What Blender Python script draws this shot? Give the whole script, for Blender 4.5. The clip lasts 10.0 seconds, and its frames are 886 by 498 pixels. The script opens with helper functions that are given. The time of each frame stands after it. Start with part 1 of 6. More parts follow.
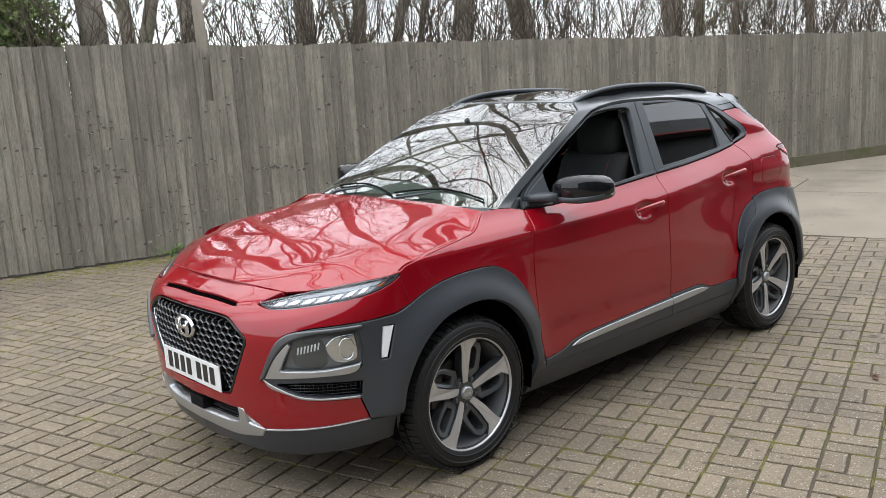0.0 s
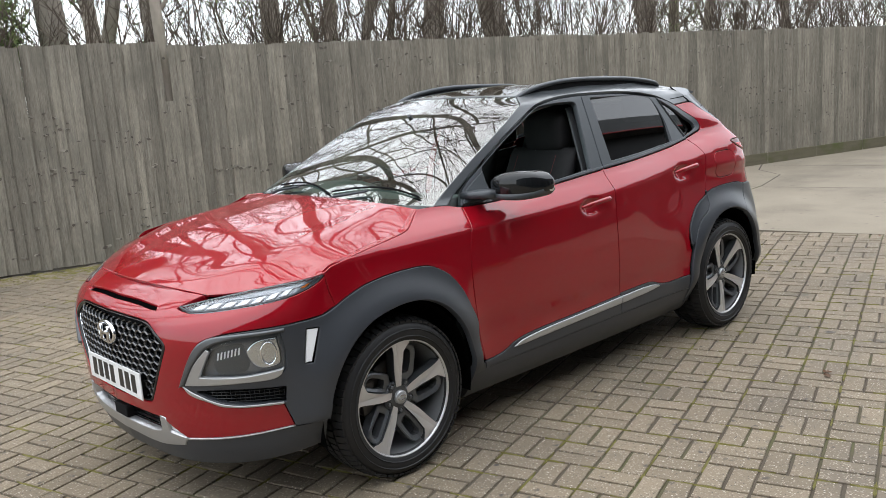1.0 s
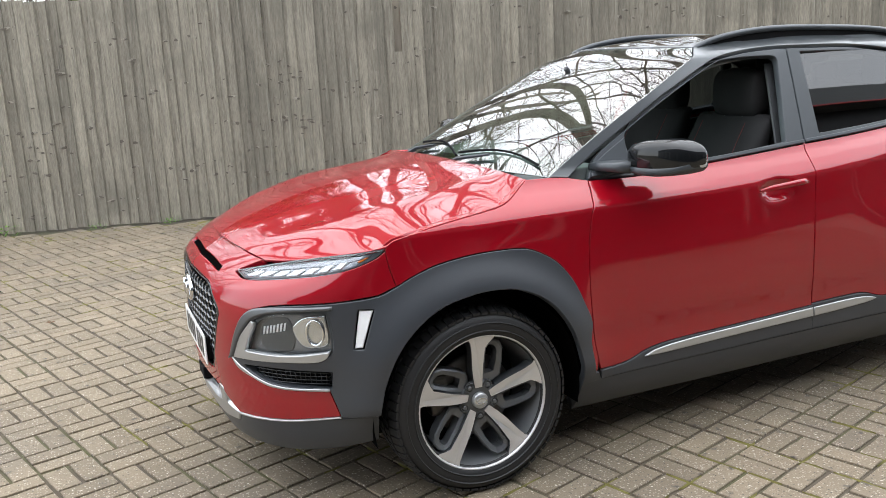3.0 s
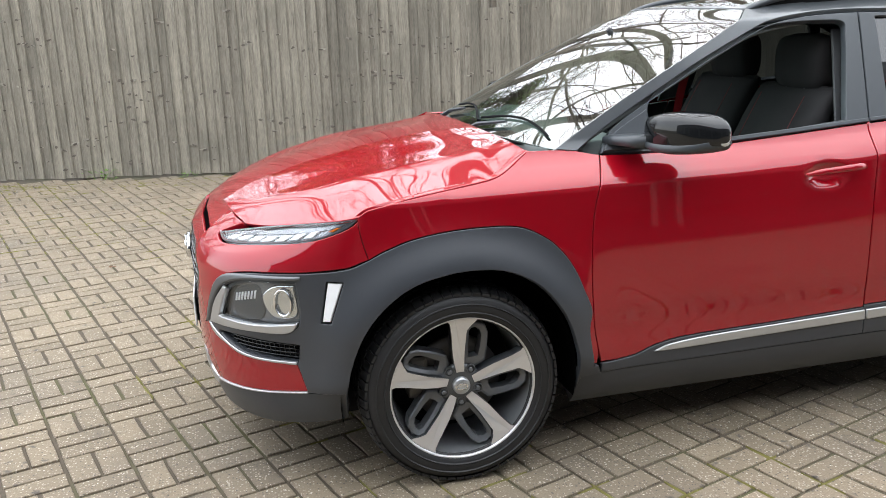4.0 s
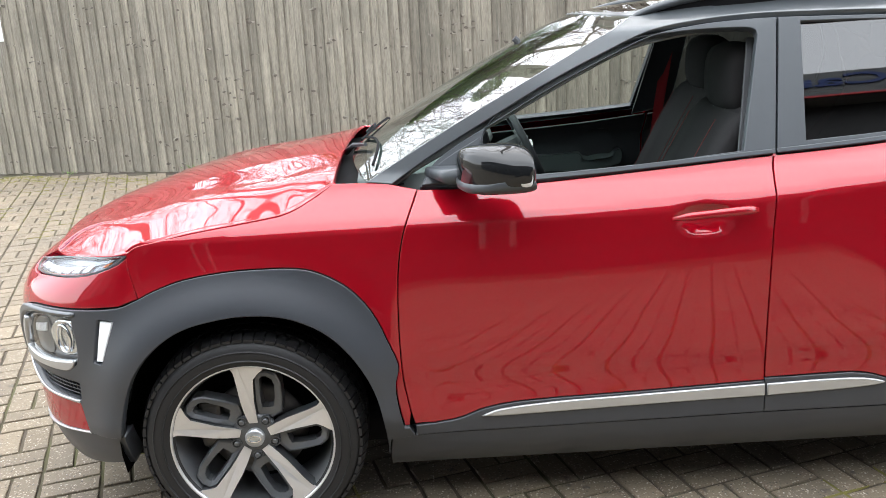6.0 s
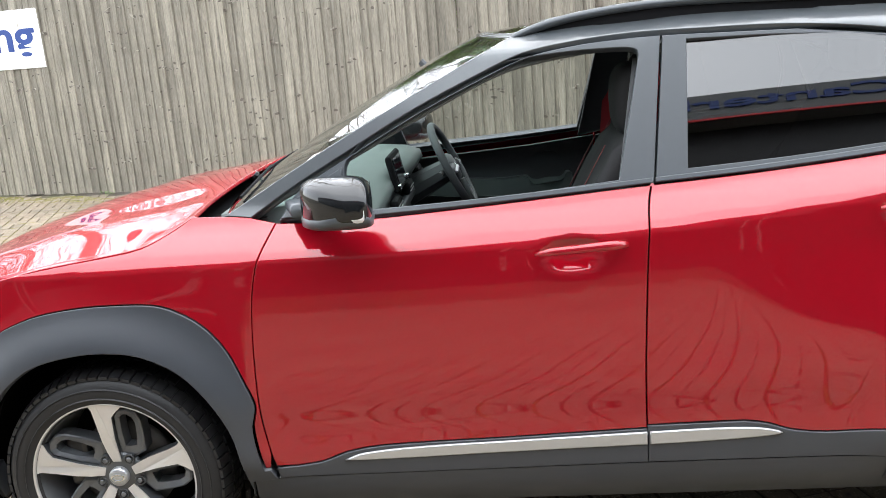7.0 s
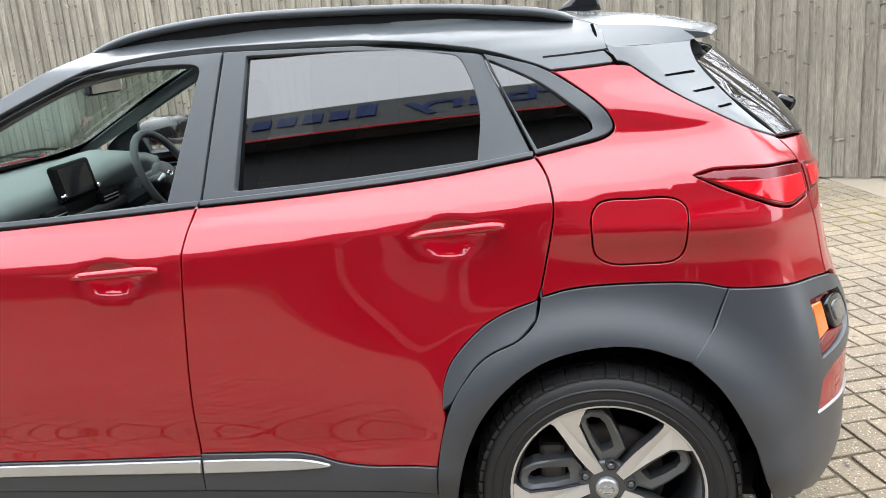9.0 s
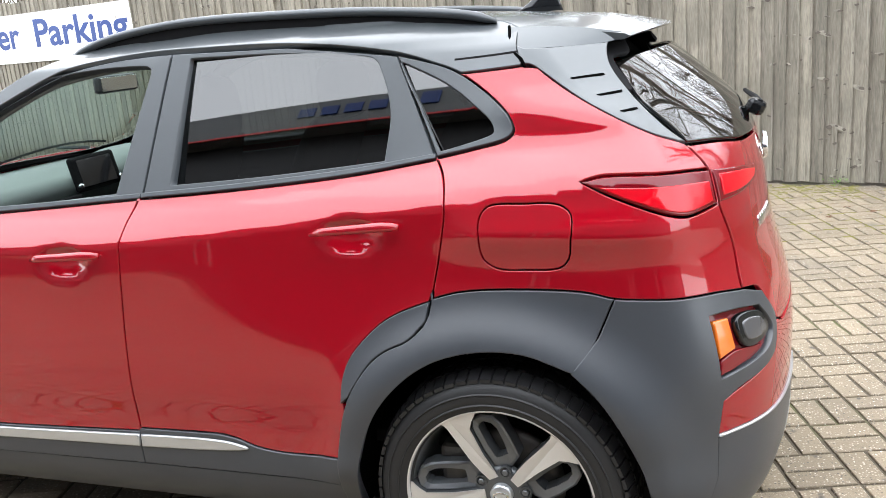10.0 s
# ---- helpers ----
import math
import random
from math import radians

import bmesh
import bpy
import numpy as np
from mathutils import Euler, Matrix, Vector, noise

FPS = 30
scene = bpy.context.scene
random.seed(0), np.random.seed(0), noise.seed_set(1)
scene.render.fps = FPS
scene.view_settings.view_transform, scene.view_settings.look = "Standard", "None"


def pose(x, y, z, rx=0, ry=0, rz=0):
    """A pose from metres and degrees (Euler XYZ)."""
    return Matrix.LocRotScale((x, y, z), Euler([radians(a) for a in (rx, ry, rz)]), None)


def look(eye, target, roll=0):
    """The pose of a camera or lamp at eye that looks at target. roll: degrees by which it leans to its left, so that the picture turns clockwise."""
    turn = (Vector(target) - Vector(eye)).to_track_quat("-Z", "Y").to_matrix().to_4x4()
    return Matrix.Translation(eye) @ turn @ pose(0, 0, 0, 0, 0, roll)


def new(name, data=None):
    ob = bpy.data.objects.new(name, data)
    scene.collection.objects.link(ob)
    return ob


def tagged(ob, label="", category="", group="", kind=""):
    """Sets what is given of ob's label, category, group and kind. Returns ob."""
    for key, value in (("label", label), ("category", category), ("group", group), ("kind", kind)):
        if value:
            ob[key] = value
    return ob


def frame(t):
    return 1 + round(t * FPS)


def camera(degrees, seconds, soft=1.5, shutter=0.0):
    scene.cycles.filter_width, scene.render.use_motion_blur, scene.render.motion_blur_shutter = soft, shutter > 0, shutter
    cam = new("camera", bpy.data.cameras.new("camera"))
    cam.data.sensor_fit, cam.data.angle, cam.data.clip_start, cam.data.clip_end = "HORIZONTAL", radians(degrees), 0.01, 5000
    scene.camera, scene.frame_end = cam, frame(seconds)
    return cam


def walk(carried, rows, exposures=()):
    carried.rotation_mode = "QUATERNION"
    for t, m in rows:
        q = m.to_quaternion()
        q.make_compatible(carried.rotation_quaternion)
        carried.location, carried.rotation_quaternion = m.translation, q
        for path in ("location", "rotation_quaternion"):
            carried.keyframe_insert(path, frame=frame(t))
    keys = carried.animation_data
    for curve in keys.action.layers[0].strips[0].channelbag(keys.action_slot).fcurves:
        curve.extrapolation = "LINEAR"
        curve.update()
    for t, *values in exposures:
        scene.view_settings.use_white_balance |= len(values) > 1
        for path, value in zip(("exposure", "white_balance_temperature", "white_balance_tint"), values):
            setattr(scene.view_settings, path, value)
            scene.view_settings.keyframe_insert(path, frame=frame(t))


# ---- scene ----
# ---- camera ----
cam = camera(54.6, 10.0, soft=0.85)
METRES = 5.691
START = pose(-1.514, -3.394, 1.633, -1.397, 0.516, -41.77)
ROWS = [
    (0.0, 0.0, 0.0, 0.0, -0.49, -9.49, 2.91),
    (0.5, 0.0088, 0.005, -0.0018, -1.28, -9.57, 3.22),
    (1.0, 0.0409, 0.0196, -0.0067, -1.42, -9.5, 3.45),
    (1.5, 0.0707, 0.04, -0.0122, -0.29, -9.51, 2.5),
    (2.0, 0.0877, 0.0813, -0.0149, 6.89, -9.53, 3.33),
    (2.5, 0.1105, 0.1098, -0.0147, 9.98, -10.6, 2.74),
    (3.0, 0.1522, 0.1381, -0.0183, 18.1, -11.28, 1.99),
    (4.5, 0.251, 0.239, -0.0174, 31.37, -14.65, 0.54),
    (5.0, 0.299, 0.2751, -0.0142, 37.26, -14.73, 0.88),
    (5.5, 0.3254, 0.326, -0.011, 38.55, -14.81, 0.79),
    (6.0, 0.3601, 0.37, -0.0062, 40.35, -14.5, 1.55),
    (7.5, 0.4669, 0.5102, -0.0031, 47.6, -13.26, 2.8),
    (8.0, 0.5164, 0.5554, -0.0012, 48.33, -13.82, 2.4),
    (8.5, 0.5513, 0.601, -0.0022, 48.79, -14.08, 2.46),
    (9.0, 0.5733, 0.648, 0.0004, 49.24, -14.47, 2.86),
    (9.5, 0.6104, 0.6907, -0.0003, 52.49, -14.28, 2.64),
    (10.0, 0.6433, 0.7384, -0.0021, 60.2, -14.23, 3.27),
]
walk(cam, [(t, START @ pose(METRES * x, METRES * y, METRES * z, 90 + pitch, roll, yaw)) for t, x, y, z, yaw, pitch, roll in ROWS],
     exposures=[(0.0, -0.10), (1.5, -0.05), (2.5, 0.25), (3.0, 0.34), (4.5, 0.56), (6.0, 0.86), (7.5, 1.07), (9.0, 1.08), (10.0, 1.02)])

# ---- sky and light: bright overcast ----
world = bpy.data.worlds.new("overcast_sky")
scene.world = world
world.use_nodes = True
wn, wl = world.node_tree.nodes, world.node_tree.links
sky = wn.new("ShaderNodeTexSky")
sky.sky_type = "NISHITA"
sky.sun_disc = False
sky.sun_elevation, sky.sun_rotation = radians(53), radians(13)
sky_part, cloud_part, sky_sum = wn.new("ShaderNodeBackground"), wn.new("ShaderNodeBackground"), wn.new("ShaderNodeAddShader")
sky_part.inputs["Strength"].default_value = 0.07
cloud_noise, cloud_ramp = wn.new("ShaderNodeTexNoise"), wn.new("ShaderNodeValToRGB")
cloud_noise.inputs["Scale"].default_value = 2.2
cloud_noise.inputs["Detail"].default_value = 5
cloud_ramp.color_ramp.elements[0].position, cloud_ramp.color_ramp.elements[1].position = 0.3, 0.7
cloud_ramp.color_ramp.elements[0].color, cloud_ramp.color_ramp.elements[1].color = (0.84, 0.88, 0.92, 1), (0.97, 1.0, 1.04, 1)
cloud_part.inputs["Strength"].default_value = 1.05
wl.new(wn.new("ShaderNodeTexCoord").outputs["Generated"], cloud_noise.inputs["Vector"])
wl.new(cloud_noise.outputs["Fac"], cloud_ramp.inputs["Fac"])
wl.new(cloud_ramp.outputs["Color"], cloud_part.inputs["Color"])
# an overcast sky is brighter overhead than at the horizon
sky_way, sky_up = wn.new("ShaderNodeSeparateXYZ"), wn.new("ShaderNodeMapRange")
wl.new(wn["Texture Coordinate"].outputs["Generated"], sky_way.inputs[0])
wl.new(sky_way.outputs["Z"], sky_up.inputs["Value"])
sky_up.inputs["To Min"].default_value, sky_up.inputs["To Max"].default_value = 1.65, 2.8
wl.new(sky_up.outputs[0], cloud_part.inputs["Strength"])
wl.new(sky.outputs["Color"], sky_part.inputs["Color"])
wl.new(sky_part.outputs[0], sky_sum.inputs[0])
wl.new(cloud_part.outputs[0], sky_sum.inputs[1])
wl.new(sky_sum.outputs[0], wn["World Output"].inputs["Surface"])
sun = new("sun", bpy.data.lights.new("sun", "SUN"))
sun.data.energy, sun.data.angle, sun.data.color = 1.35, radians(115), (1.0, 0.97, 0.93)
sun.matrix_world = look((3.5, 6.5, 9), (2, 0, 0))

# ---- materials ----
def material(name, color, rough=0.5, metal=0.0, vary=0.12, scale=6.0, fine=60.0, bump=0.0, coat=0.0, coat_ior=1.5, coat_rough=0.045, ior=1.5, random_vary=0.0, spec=0.5, stain=None, stain_scale=1.2, stain_amount=0.0, stretch=(1, 1, 1), world=False, grain=0.4):
    """A procedural surface: base colour varied at two scales, by piece, and by stains; fine relief."""
    m = bpy.data.materials.new(name)
    m.use_nodes = True
    n, l = m.node_tree.nodes, m.node_tree.links
    p = n["Principled BSDF"]
    p.inputs["Roughness"].default_value, p.inputs["Metallic"].default_value = rough, metal
    p.inputs["IOR"].default_value, p.inputs["Specular IOR Level"].default_value = ior, spec
    p.inputs["Coat Weight"].default_value, p.inputs["Coat Roughness"].default_value, p.inputs["Coat IOR"].default_value = coat, coat_rough, coat_ior
    co, mp = n.new("ShaderNodeTexCoord"), n.new("ShaderNodeMapping")
    mp.inputs["Scale"].default_value = stretch
    place = n.new("ShaderNodeNewGeometry").outputs["Position"] if world else co.outputs["Object"]
    l.new(place, mp.inputs["Vector"])
    big, small = n.new("ShaderNodeTexNoise"), n.new("ShaderNodeTexNoise")
    big.inputs["Scale"].default_value, small.inputs["Scale"].default_value = scale, fine
    big.inputs["Detail"].default_value, small.inputs["Detail"].default_value = 4, 3
    for t in (big, small):
        l.new(mp.outputs["Vector"], t.inputs["Vector"])
    def math_node(op, a, b):
        q = n.new("ShaderNodeMath")
        q.operation = op
        for i, v in enumerate((a, b)):
            if isinstance(v, (int, float)):
                q.inputs[i].default_value = v
            else:
                l.new(v, q.inputs[i])
        return q.outputs[0]
    val = math_node("ADD", math_node("MULTIPLY", big.outputs["Fac"], 1 - grain), math_node("MULTIPLY", small.outputs["Fac"], grain))
    fac = math_node("ADD", math_node("MULTIPLY", math_node("SUBTRACT", val, 0.5), vary * 4), 1.0)
    if random_vary:
        info = n.new("ShaderNodeObjectInfo")
        geo = n.new("ShaderNodeNewGeometry")
        r = math_node("FRACT", math_node("ADD", info.outputs["Random"], geo.outputs["Random Per Island"]), 0.0)
        fac = math_node("MULTIPLY", fac, math_node("ADD", math_node("MULTIPLY", math_node("SUBTRACT", r, 0.5), random_vary * 2), 1.0))
    mix = n.new("ShaderNodeVectorMath")
    mix.operation = "SCALE"
    mix.inputs[0].default_value = color
    l.new(fac, mix.inputs["Scale"])
    out = mix.outputs[0]
    if stain:
        sn, sr, sm = n.new("ShaderNodeTexNoise"), n.new("ShaderNodeMapRange"), n.new("ShaderNodeMix")
        sn.inputs["Scale"].default_value, sn.inputs["Detail"].default_value = stain_scale, 6
        sr.inputs["From Min"].default_value, sr.inputs["From Max"].default_value, sr.inputs["To Max"].default_value = 0.5, 0.72, stain_amount
        sm.data_type = "RGBA"
        l.new(place, sn.inputs["Vector"])
        l.new(sn.outputs["Fac"], sr.inputs["Value"])
        l.new(sr.outputs[0], sm.inputs["Factor"])
        l.new(out, sm.inputs["A"])
        sm.inputs["B"].default_value = (*stain, 1)
        out = sm.outputs["Result"]
    l.new(out, p.inputs["Base Color"])
    if bump:
        b = n.new("ShaderNodeBump")
        b.inputs["Strength"].default_value, b.inputs["Distance"].default_value = 1.0, bump
        l.new(val, b.inputs["Height"])
        l.new(b.outputs["Normal"], p.inputs["Normal"])
    return m


def glass(name, tint, normal_mirror=0.05, rough=0.0):
    """A thin pane: what passes through is tinted, and it mirrors more towards grazing angles."""
    m = bpy.data.materials.new(name)
    m.use_nodes = True
    n, l = m.node_tree.nodes, m.node_tree.links
    clear, shine, mix, facing = n.new("ShaderNodeBsdfTransparent"), n.new("ShaderNodeBsdfGlossy"), n.new("ShaderNodeMixShader"), n.new("ShaderNodeLayerWeight")
    clear.inputs["Color"].default_value, shine.inputs["Roughness"].default_value = (*tint, 1), rough
    shine.inputs["Color"].default_value, facing.inputs["Blend"].default_value = (1, 1, 1, 1), 0.5
    power, gain = n.new("ShaderNodeMath"), n.new("ShaderNodeMath")
    power.operation, power.inputs[1].default_value = "POWER", 5.0
    gain.operation, gain.inputs[1].default_value, gain.inputs[2].default_value = "MULTIPLY_ADD", 1 - normal_mirror, normal_mirror
    for a, b in ((facing.outputs["Facing"], power.inputs[0]), (power.outputs[0], gain.inputs[0]), (gain.outputs[0], mix.inputs[0]), (clear.outputs[0], mix.inputs[1]), (shine.outputs[0], mix.inputs[2]), (mix.outputs[0], n["Material Output"].inputs["Surface"])):
        l.new(a, b)
    return m


RED = material("red_metallic_paint", (0.30, 0.0025, 0.010), 0.45, 0.3, vary=0.02, coat=1.0, coat_ior=1.66, coat_rough=0.024, spec=0.0)
BLACK_GLOSS = material("gloss_black_paint", (0.008, 0.009, 0.010), 0.5, 0.0, vary=0.05, coat=1.0, spec=0.0)
BLACK_ROOF = material("dark_grey_roof_paint", (0.060, 0.068, 0.074), 0.42, 0.3, vary=0.04, coat=0.8, coat_rough=0.13)
CLAD = material("grey_black_textured_plastic", (0.036, 0.040, 0.047), 0.35, 0.0, vary=0.10, fine=900, bump=0.00012, spec=0.6)
FRAME = material("satin_black_trim", (0.046, 0.053, 0.060), 0.38, vary=0.05)
RUBBER = material("tyre_rubber", (0.017, 0.017, 0.018), 0.5, vary=0.25, fine=200, bump=0.0003, spec=0.35)
SILVER = material("satin_silver_plastic", (0.48, 0.49, 0.50), 0.3, 0.75, vary=0.04)
CHROME = material("chrome", (0.75, 0.76, 0.78), 0.08, 1.0, vary=0.02)
MACHINED = material("machined_alloy", (0.66, 0.66, 0.67), 0.30, 0.7, vary=0.05, fine=300)
RIM_DARK = material("dark_grey_alloy_paint", (0.075, 0.08, 0.085), 0.35, 0.4, vary=0.06, coat=0.3)
# near-black without gloss: the shade of slots, seams and arches put into colour
VOID = material("recess_shade_black", (0.003, 0.003, 0.003), 0.9, vary=0.1, spec=0.0)
DARK = material("dark_void_plastic", (0.009, 0.009, 0.010), 0.8, vary=0.1, spec=0.1)
STEEL = material("brake_steel", (0.10, 0.095, 0.09), 0.5, 0.7, vary=0.15)
WHITE_PLATE = material("white_plate", (0.78, 0.78, 0.78), 0.35, vary=0.02)
BAR_BLACK = material("black_letter_bars", (0.015, 0.015, 0.015), 0.4, vary=0.03)
CABIN = material("dark_cabin_plastic", (0.060, 0.063, 0.067), 0.55, spec=0.35, vary=0.1, bump=0.0002, fine=400)
FIN_GREY = material("satin_grey_alloy", (0.125, 0.132, 0.140), 0.3, 0.5, vary=0.06)
DASH_TOP = material("slate_dashboard_plastic", (0.095, 0.116, 0.111), 0.5, vary=0.08, fine=500, bump=0.0002)
SEAT_CLOTH = material("black_seat_cloth", (0.030, 0.029, 0.030), 0.85, spec=0.1, vary=0.2, fine=300, bump=0.0006)
RED_BELT = material("red_seat_belt_webbing", (0.30, 0.012, 0.018), 0.6, vary=0.1, fine=300)
STITCH = material("dark_red_stitching", (0.11, 0.012, 0.014), 0.7, vary=0.1)
SCREEN = material("black_screen_glass", (0.01, 0.01, 0.012), 0.1, vary=0.02)
LAMP_RED = material("red_lamp_lens", (0.50, 0.002, 0.010), 0.25, vary=0.05, coat=1.0, coat_ior=1.5, spec=0.0)
LAMP_DARK = material("dark_red_lamp_lens", (0.14, 0.001, 0.005), 0.25, vary=0.05, coat=1.0, coat_ior=1.5, spec=0.0)
AMBER = material("amber_lamp_lens", (0.62, 0.13, 0.004), 0.2, vary=0.05, fine=120, coat=1.0)
LAMP_WHITE = material("white_lamp_diffuser", (0.88, 0.89, 0.90), 0.25, vary=0.03, coat=0.5)
MESH_GREY = material("gloss_charcoal_grille_mesh", (0.035, 0.037, 0.04), 0.25, 0.2, vary=0.05, coat=1.0)
PILLAR_TRIM = material("slate_pillar_trim", (0.12, 0.132, 0.13), 0.6, vary=0.08, fine=400, bump=0.0002)
LAMP_GREY = material("grey_lamp_interior", (0.22, 0.23, 0.25), 0.22, 0.6, vary=0.15, fine=200)
BARREL = material("silver_grey_rim_barrel", (0.30, 0.31, 0.32), 0.30, 0.6, vary=0.08)
LAMP_SILVER = material("silver_lamp_interior", (0.80, 0.81, 0.83), 0.28, 0.35, vary=0.15, fine=200)
REFLECTOR = material("lamp_reflector", (0.70, 0.71, 0.72), 0.12, 0.9, vary=0.05)
CLEAR = glass("clear_lens", (0.93, 0.95, 0.96), 0.05)
SCREEN_GLASS = glass("windscreen_glass", (0.50, 0.62, 0.57), 0.23)
PRIVACY = glass("privacy_glass", (0.07, 0.080, 0.082), 0.095)
SIDE_GLASS = glass("side_glass", (0.72, 0.76, 0.74), 0.05)
ROOF_GLASS = glass("black_roof_glass", (0.01, 0.01, 0.012), 0.10)
PAVER = material("grey_brown_block_paving", (0.197, 0.158, 0.109), 0.85, vary=0.34, scale=1.6, fine=170, bump=0.0016, random_vary=0.13, world=True, grain=0.6, stain=(0.105, 0.09, 0.075), stain_scale=1.1, stain_amount=0.6)


def speckle(m, color, scale, size, share, soft=0.25, seed=0.0, stretch=(1, 1, 1)):
    """Spots of one colour strewn over a surface: one in each chosen cell of a Voronoi pattern."""
    n, l = m.node_tree.nodes, m.node_tree.links
    sink = n["Principled BSDF"].inputs["Base Color"]
    was = sink.links[0].from_socket
    geo, off, vor, wob = n.new("ShaderNodeNewGeometry"), n.new("ShaderNodeMapping"), n.new("ShaderNodeTexVoronoi"), n.new("ShaderNodeTexNoise")
    off.inputs["Location"].default_value, off.inputs["Scale"].default_value = (seed, seed * 2, 0), stretch
    vor.inputs["Scale"].default_value = scale
    wob.inputs["Scale"].default_value = scale * 2.5
    l.new(geo.outputs["Position"], off.inputs["Vector"])
    l.new(off.outputs[0], vor.inputs["Vector"])
    l.new(off.outputs[0], wob.inputs["Vector"])
    near, pick, both_, uneven, mix = n.new("ShaderNodeMapRange"), n.new("ShaderNodeMath"), n.new("ShaderNodeMath"), n.new("ShaderNodeMath"), n.new("ShaderNodeMix")
    uneven.operation, uneven.inputs[1].default_value = "MULTIPLY_ADD", 0.8
    l.new(wob.outputs["Fac"], uneven.inputs[0])
    l.new(vor.outputs["Distance"], uneven.inputs[2])
    near.inputs["From Min"].default_value, near.inputs["From Max"].default_value = size + 0.4, size + 0.4 - soft
    l.new(uneven.outputs[0], near.inputs["Value"])
    chance = n.new("ShaderNodeSeparateColor")
    l.new(vor.outputs["Color"], chance.inputs[0])
    pick.operation, pick.inputs[1].default_value = "LESS_THAN", share
    l.new(chance.outputs[0], pick.inputs[0])
    both_.operation = "MULTIPLY"
    l.new(near.outputs[0], both_.inputs[0])
    l.new(pick.outputs[0], both_.inputs[1])
    mix.data_type = "RGBA"
    l.new(both_.outputs[0], mix.inputs["Factor"])
    l.new(was, mix.inputs["A"])
    mix.inputs["B"].default_value = (*color, 1)
    l.new(mix.outputs["Result"], sink)


speckle(PAVER, (0.36, 0.31, 0.24), 110, 0.45, 0.35)
speckle(PAVER, (0.60, 0.55, 0.47), 65, 0.26, 0.38, seed=3.0)
speckle(PAVER, (0.085, 0.072, 0.058), 95, 0.40, 0.22, seed=5.0)
speckle(PAVER, (0.06, 0.053, 0.045), 16, 0.27, 0.26, soft=0.3, seed=8.0)
speckle(PAVER, (0.085, 0.074, 0.060), 2.1, 0.20, 0.30, soft=0.40, seed=11.0)
speckle(PAVER, (0.055, 0.049, 0.041), 5.5, 0.20, 0.16, soft=0.30, seed=14.0)
SAND = material("mossy_joint_sand", (0.078, 0.062, 0.043), 0.95, vary=0.2, scale=3, fine=150, bump=0.002, stain=(0.075, 0.085, 0.02), stain_scale=1.6, stain_amount=0.9)
CONCRETE = material("worn_concrete", (0.255, 0.218, 0.165), 0.9, vary=0.2, scale=1.5, fine=90, bump=0.001, stain=(0.125, 0.105, 0.08), stain_scale=0.9, stain_amount=0.6)
BOARD = material("weathered_grey_timber", (0.214, 0.194, 0.156), 0.85, vary=0.62, scale=6, fine=42, bump=0.002, random_vary=0.27, world=True, grain=0.55, stain=(0.135, 0.125, 0.10), stain_scale=2.0, stain_amount=0.6, stretch=(5, 5, 0.35))
speckle(CONCRETE, (0.12, 0.10, 0.078), 9, 0.25, 0.25, soft=0.35, seed=4.0)
speckle(CONCRETE, (0.32, 0.28, 0.23), 80, 0.3, 0.3, seed=6.0)
speckle(BOARD, (0.10, 0.088, 0.070), 30, 0.34, 0.30, soft=0.4, seed=2.0, stretch=(1.2, 1.2, 0.10))
speckle(BOARD, (0.30, 0.28, 0.235), 34, 0.34, 0.32, soft=0.4, seed=7.0, stretch=(1.2, 1.2, 0.06))
KNOT = material("dark_timber_knot", (0.105, 0.09, 0.072), 0.85, vary=0.3, fine=120)
KNOT_RING = material("pale_timber_round_knots", (0.235, 0.218, 0.180), 0.85, vary=0.5, scale=20, fine=90, random_vary=0.25)
GRAVEL_BOARD = material("mossy_gravel_board", (0.13, 0.115, 0.075), 0.9, vary=0.2, stain=(0.085, 0.1, 0.03), stain_scale=3, stain_amount=0.9, stretch=(0.4, 0.4, 4))
BARK = material("tree_bark", (0.33, 0.29, 0.24), 0.95, vary=0.3, scale=4, fine=30, bump=0.012, stain=(0.12, 0.14, 0.06), stain_scale=1.0, stain_amount=0.6, stretch=(1, 1, 0.3))
TWIG = material("bare_twigs", (0.12, 0.095, 0.072), 0.95, vary=0.2)
IVY = material("evergreen_leaves", (0.15, 0.205, 0.06), 0.6, vary=0.35, scale=2, random_vary=0.5)
SMOKED = material("smoked_lamp_lens", (0.055, 0.055, 0.06), 0.25, vary=0.1, coat=0.6)
MOSS = material("yellow_green_moss", (0.150, 0.135, 0.036), 0.95, vary=0.4, scale=12, fine=200, bump=0.002, world=True)
WEED = material("fresh_weed_leaves", (0.12, 0.24, 0.035), 0.6, vary=0.2, random_vary=0.3)
DRY = material("dead_leaves", (0.11, 0.055, 0.026), 0.8, vary=0.2, random_vary=0.3)
SOIL = material("earth_and_litter", (0.10, 0.085, 0.055), 0.95, vary=0.3, scale=1.5, fine=20, bump=0.02)
SIGN_WHITE = material("white_sign_panel", (0.80, 0.80, 0.80), 0.4, vary=0.02)
SIGN_BLUE = material("blue_sign_lettering", (0.006, 0.038, 0.20), 0.4, vary=0.02)
FASCIA = material("grey_fascia", (0.13, 0.14, 0.145), 0.4, vary=0.04)
FASCIA_RED = material("red_fascia_line", (0.62, 0.02, 0.03), 0.4, vary=0.02)
WALL_DARK = material("dark_grey_cladding_wall", (0.022, 0.022, 0.025), 0.5, vary=0.1)
SHOP_GLASS = material("showroom_glass", (0.015, 0.017, 0.02), 0.05, vary=0.02)
WHITE_PAINT = material("grey_painted_frame", (0.13, 0.13, 0.125), 0.5, vary=0.04)

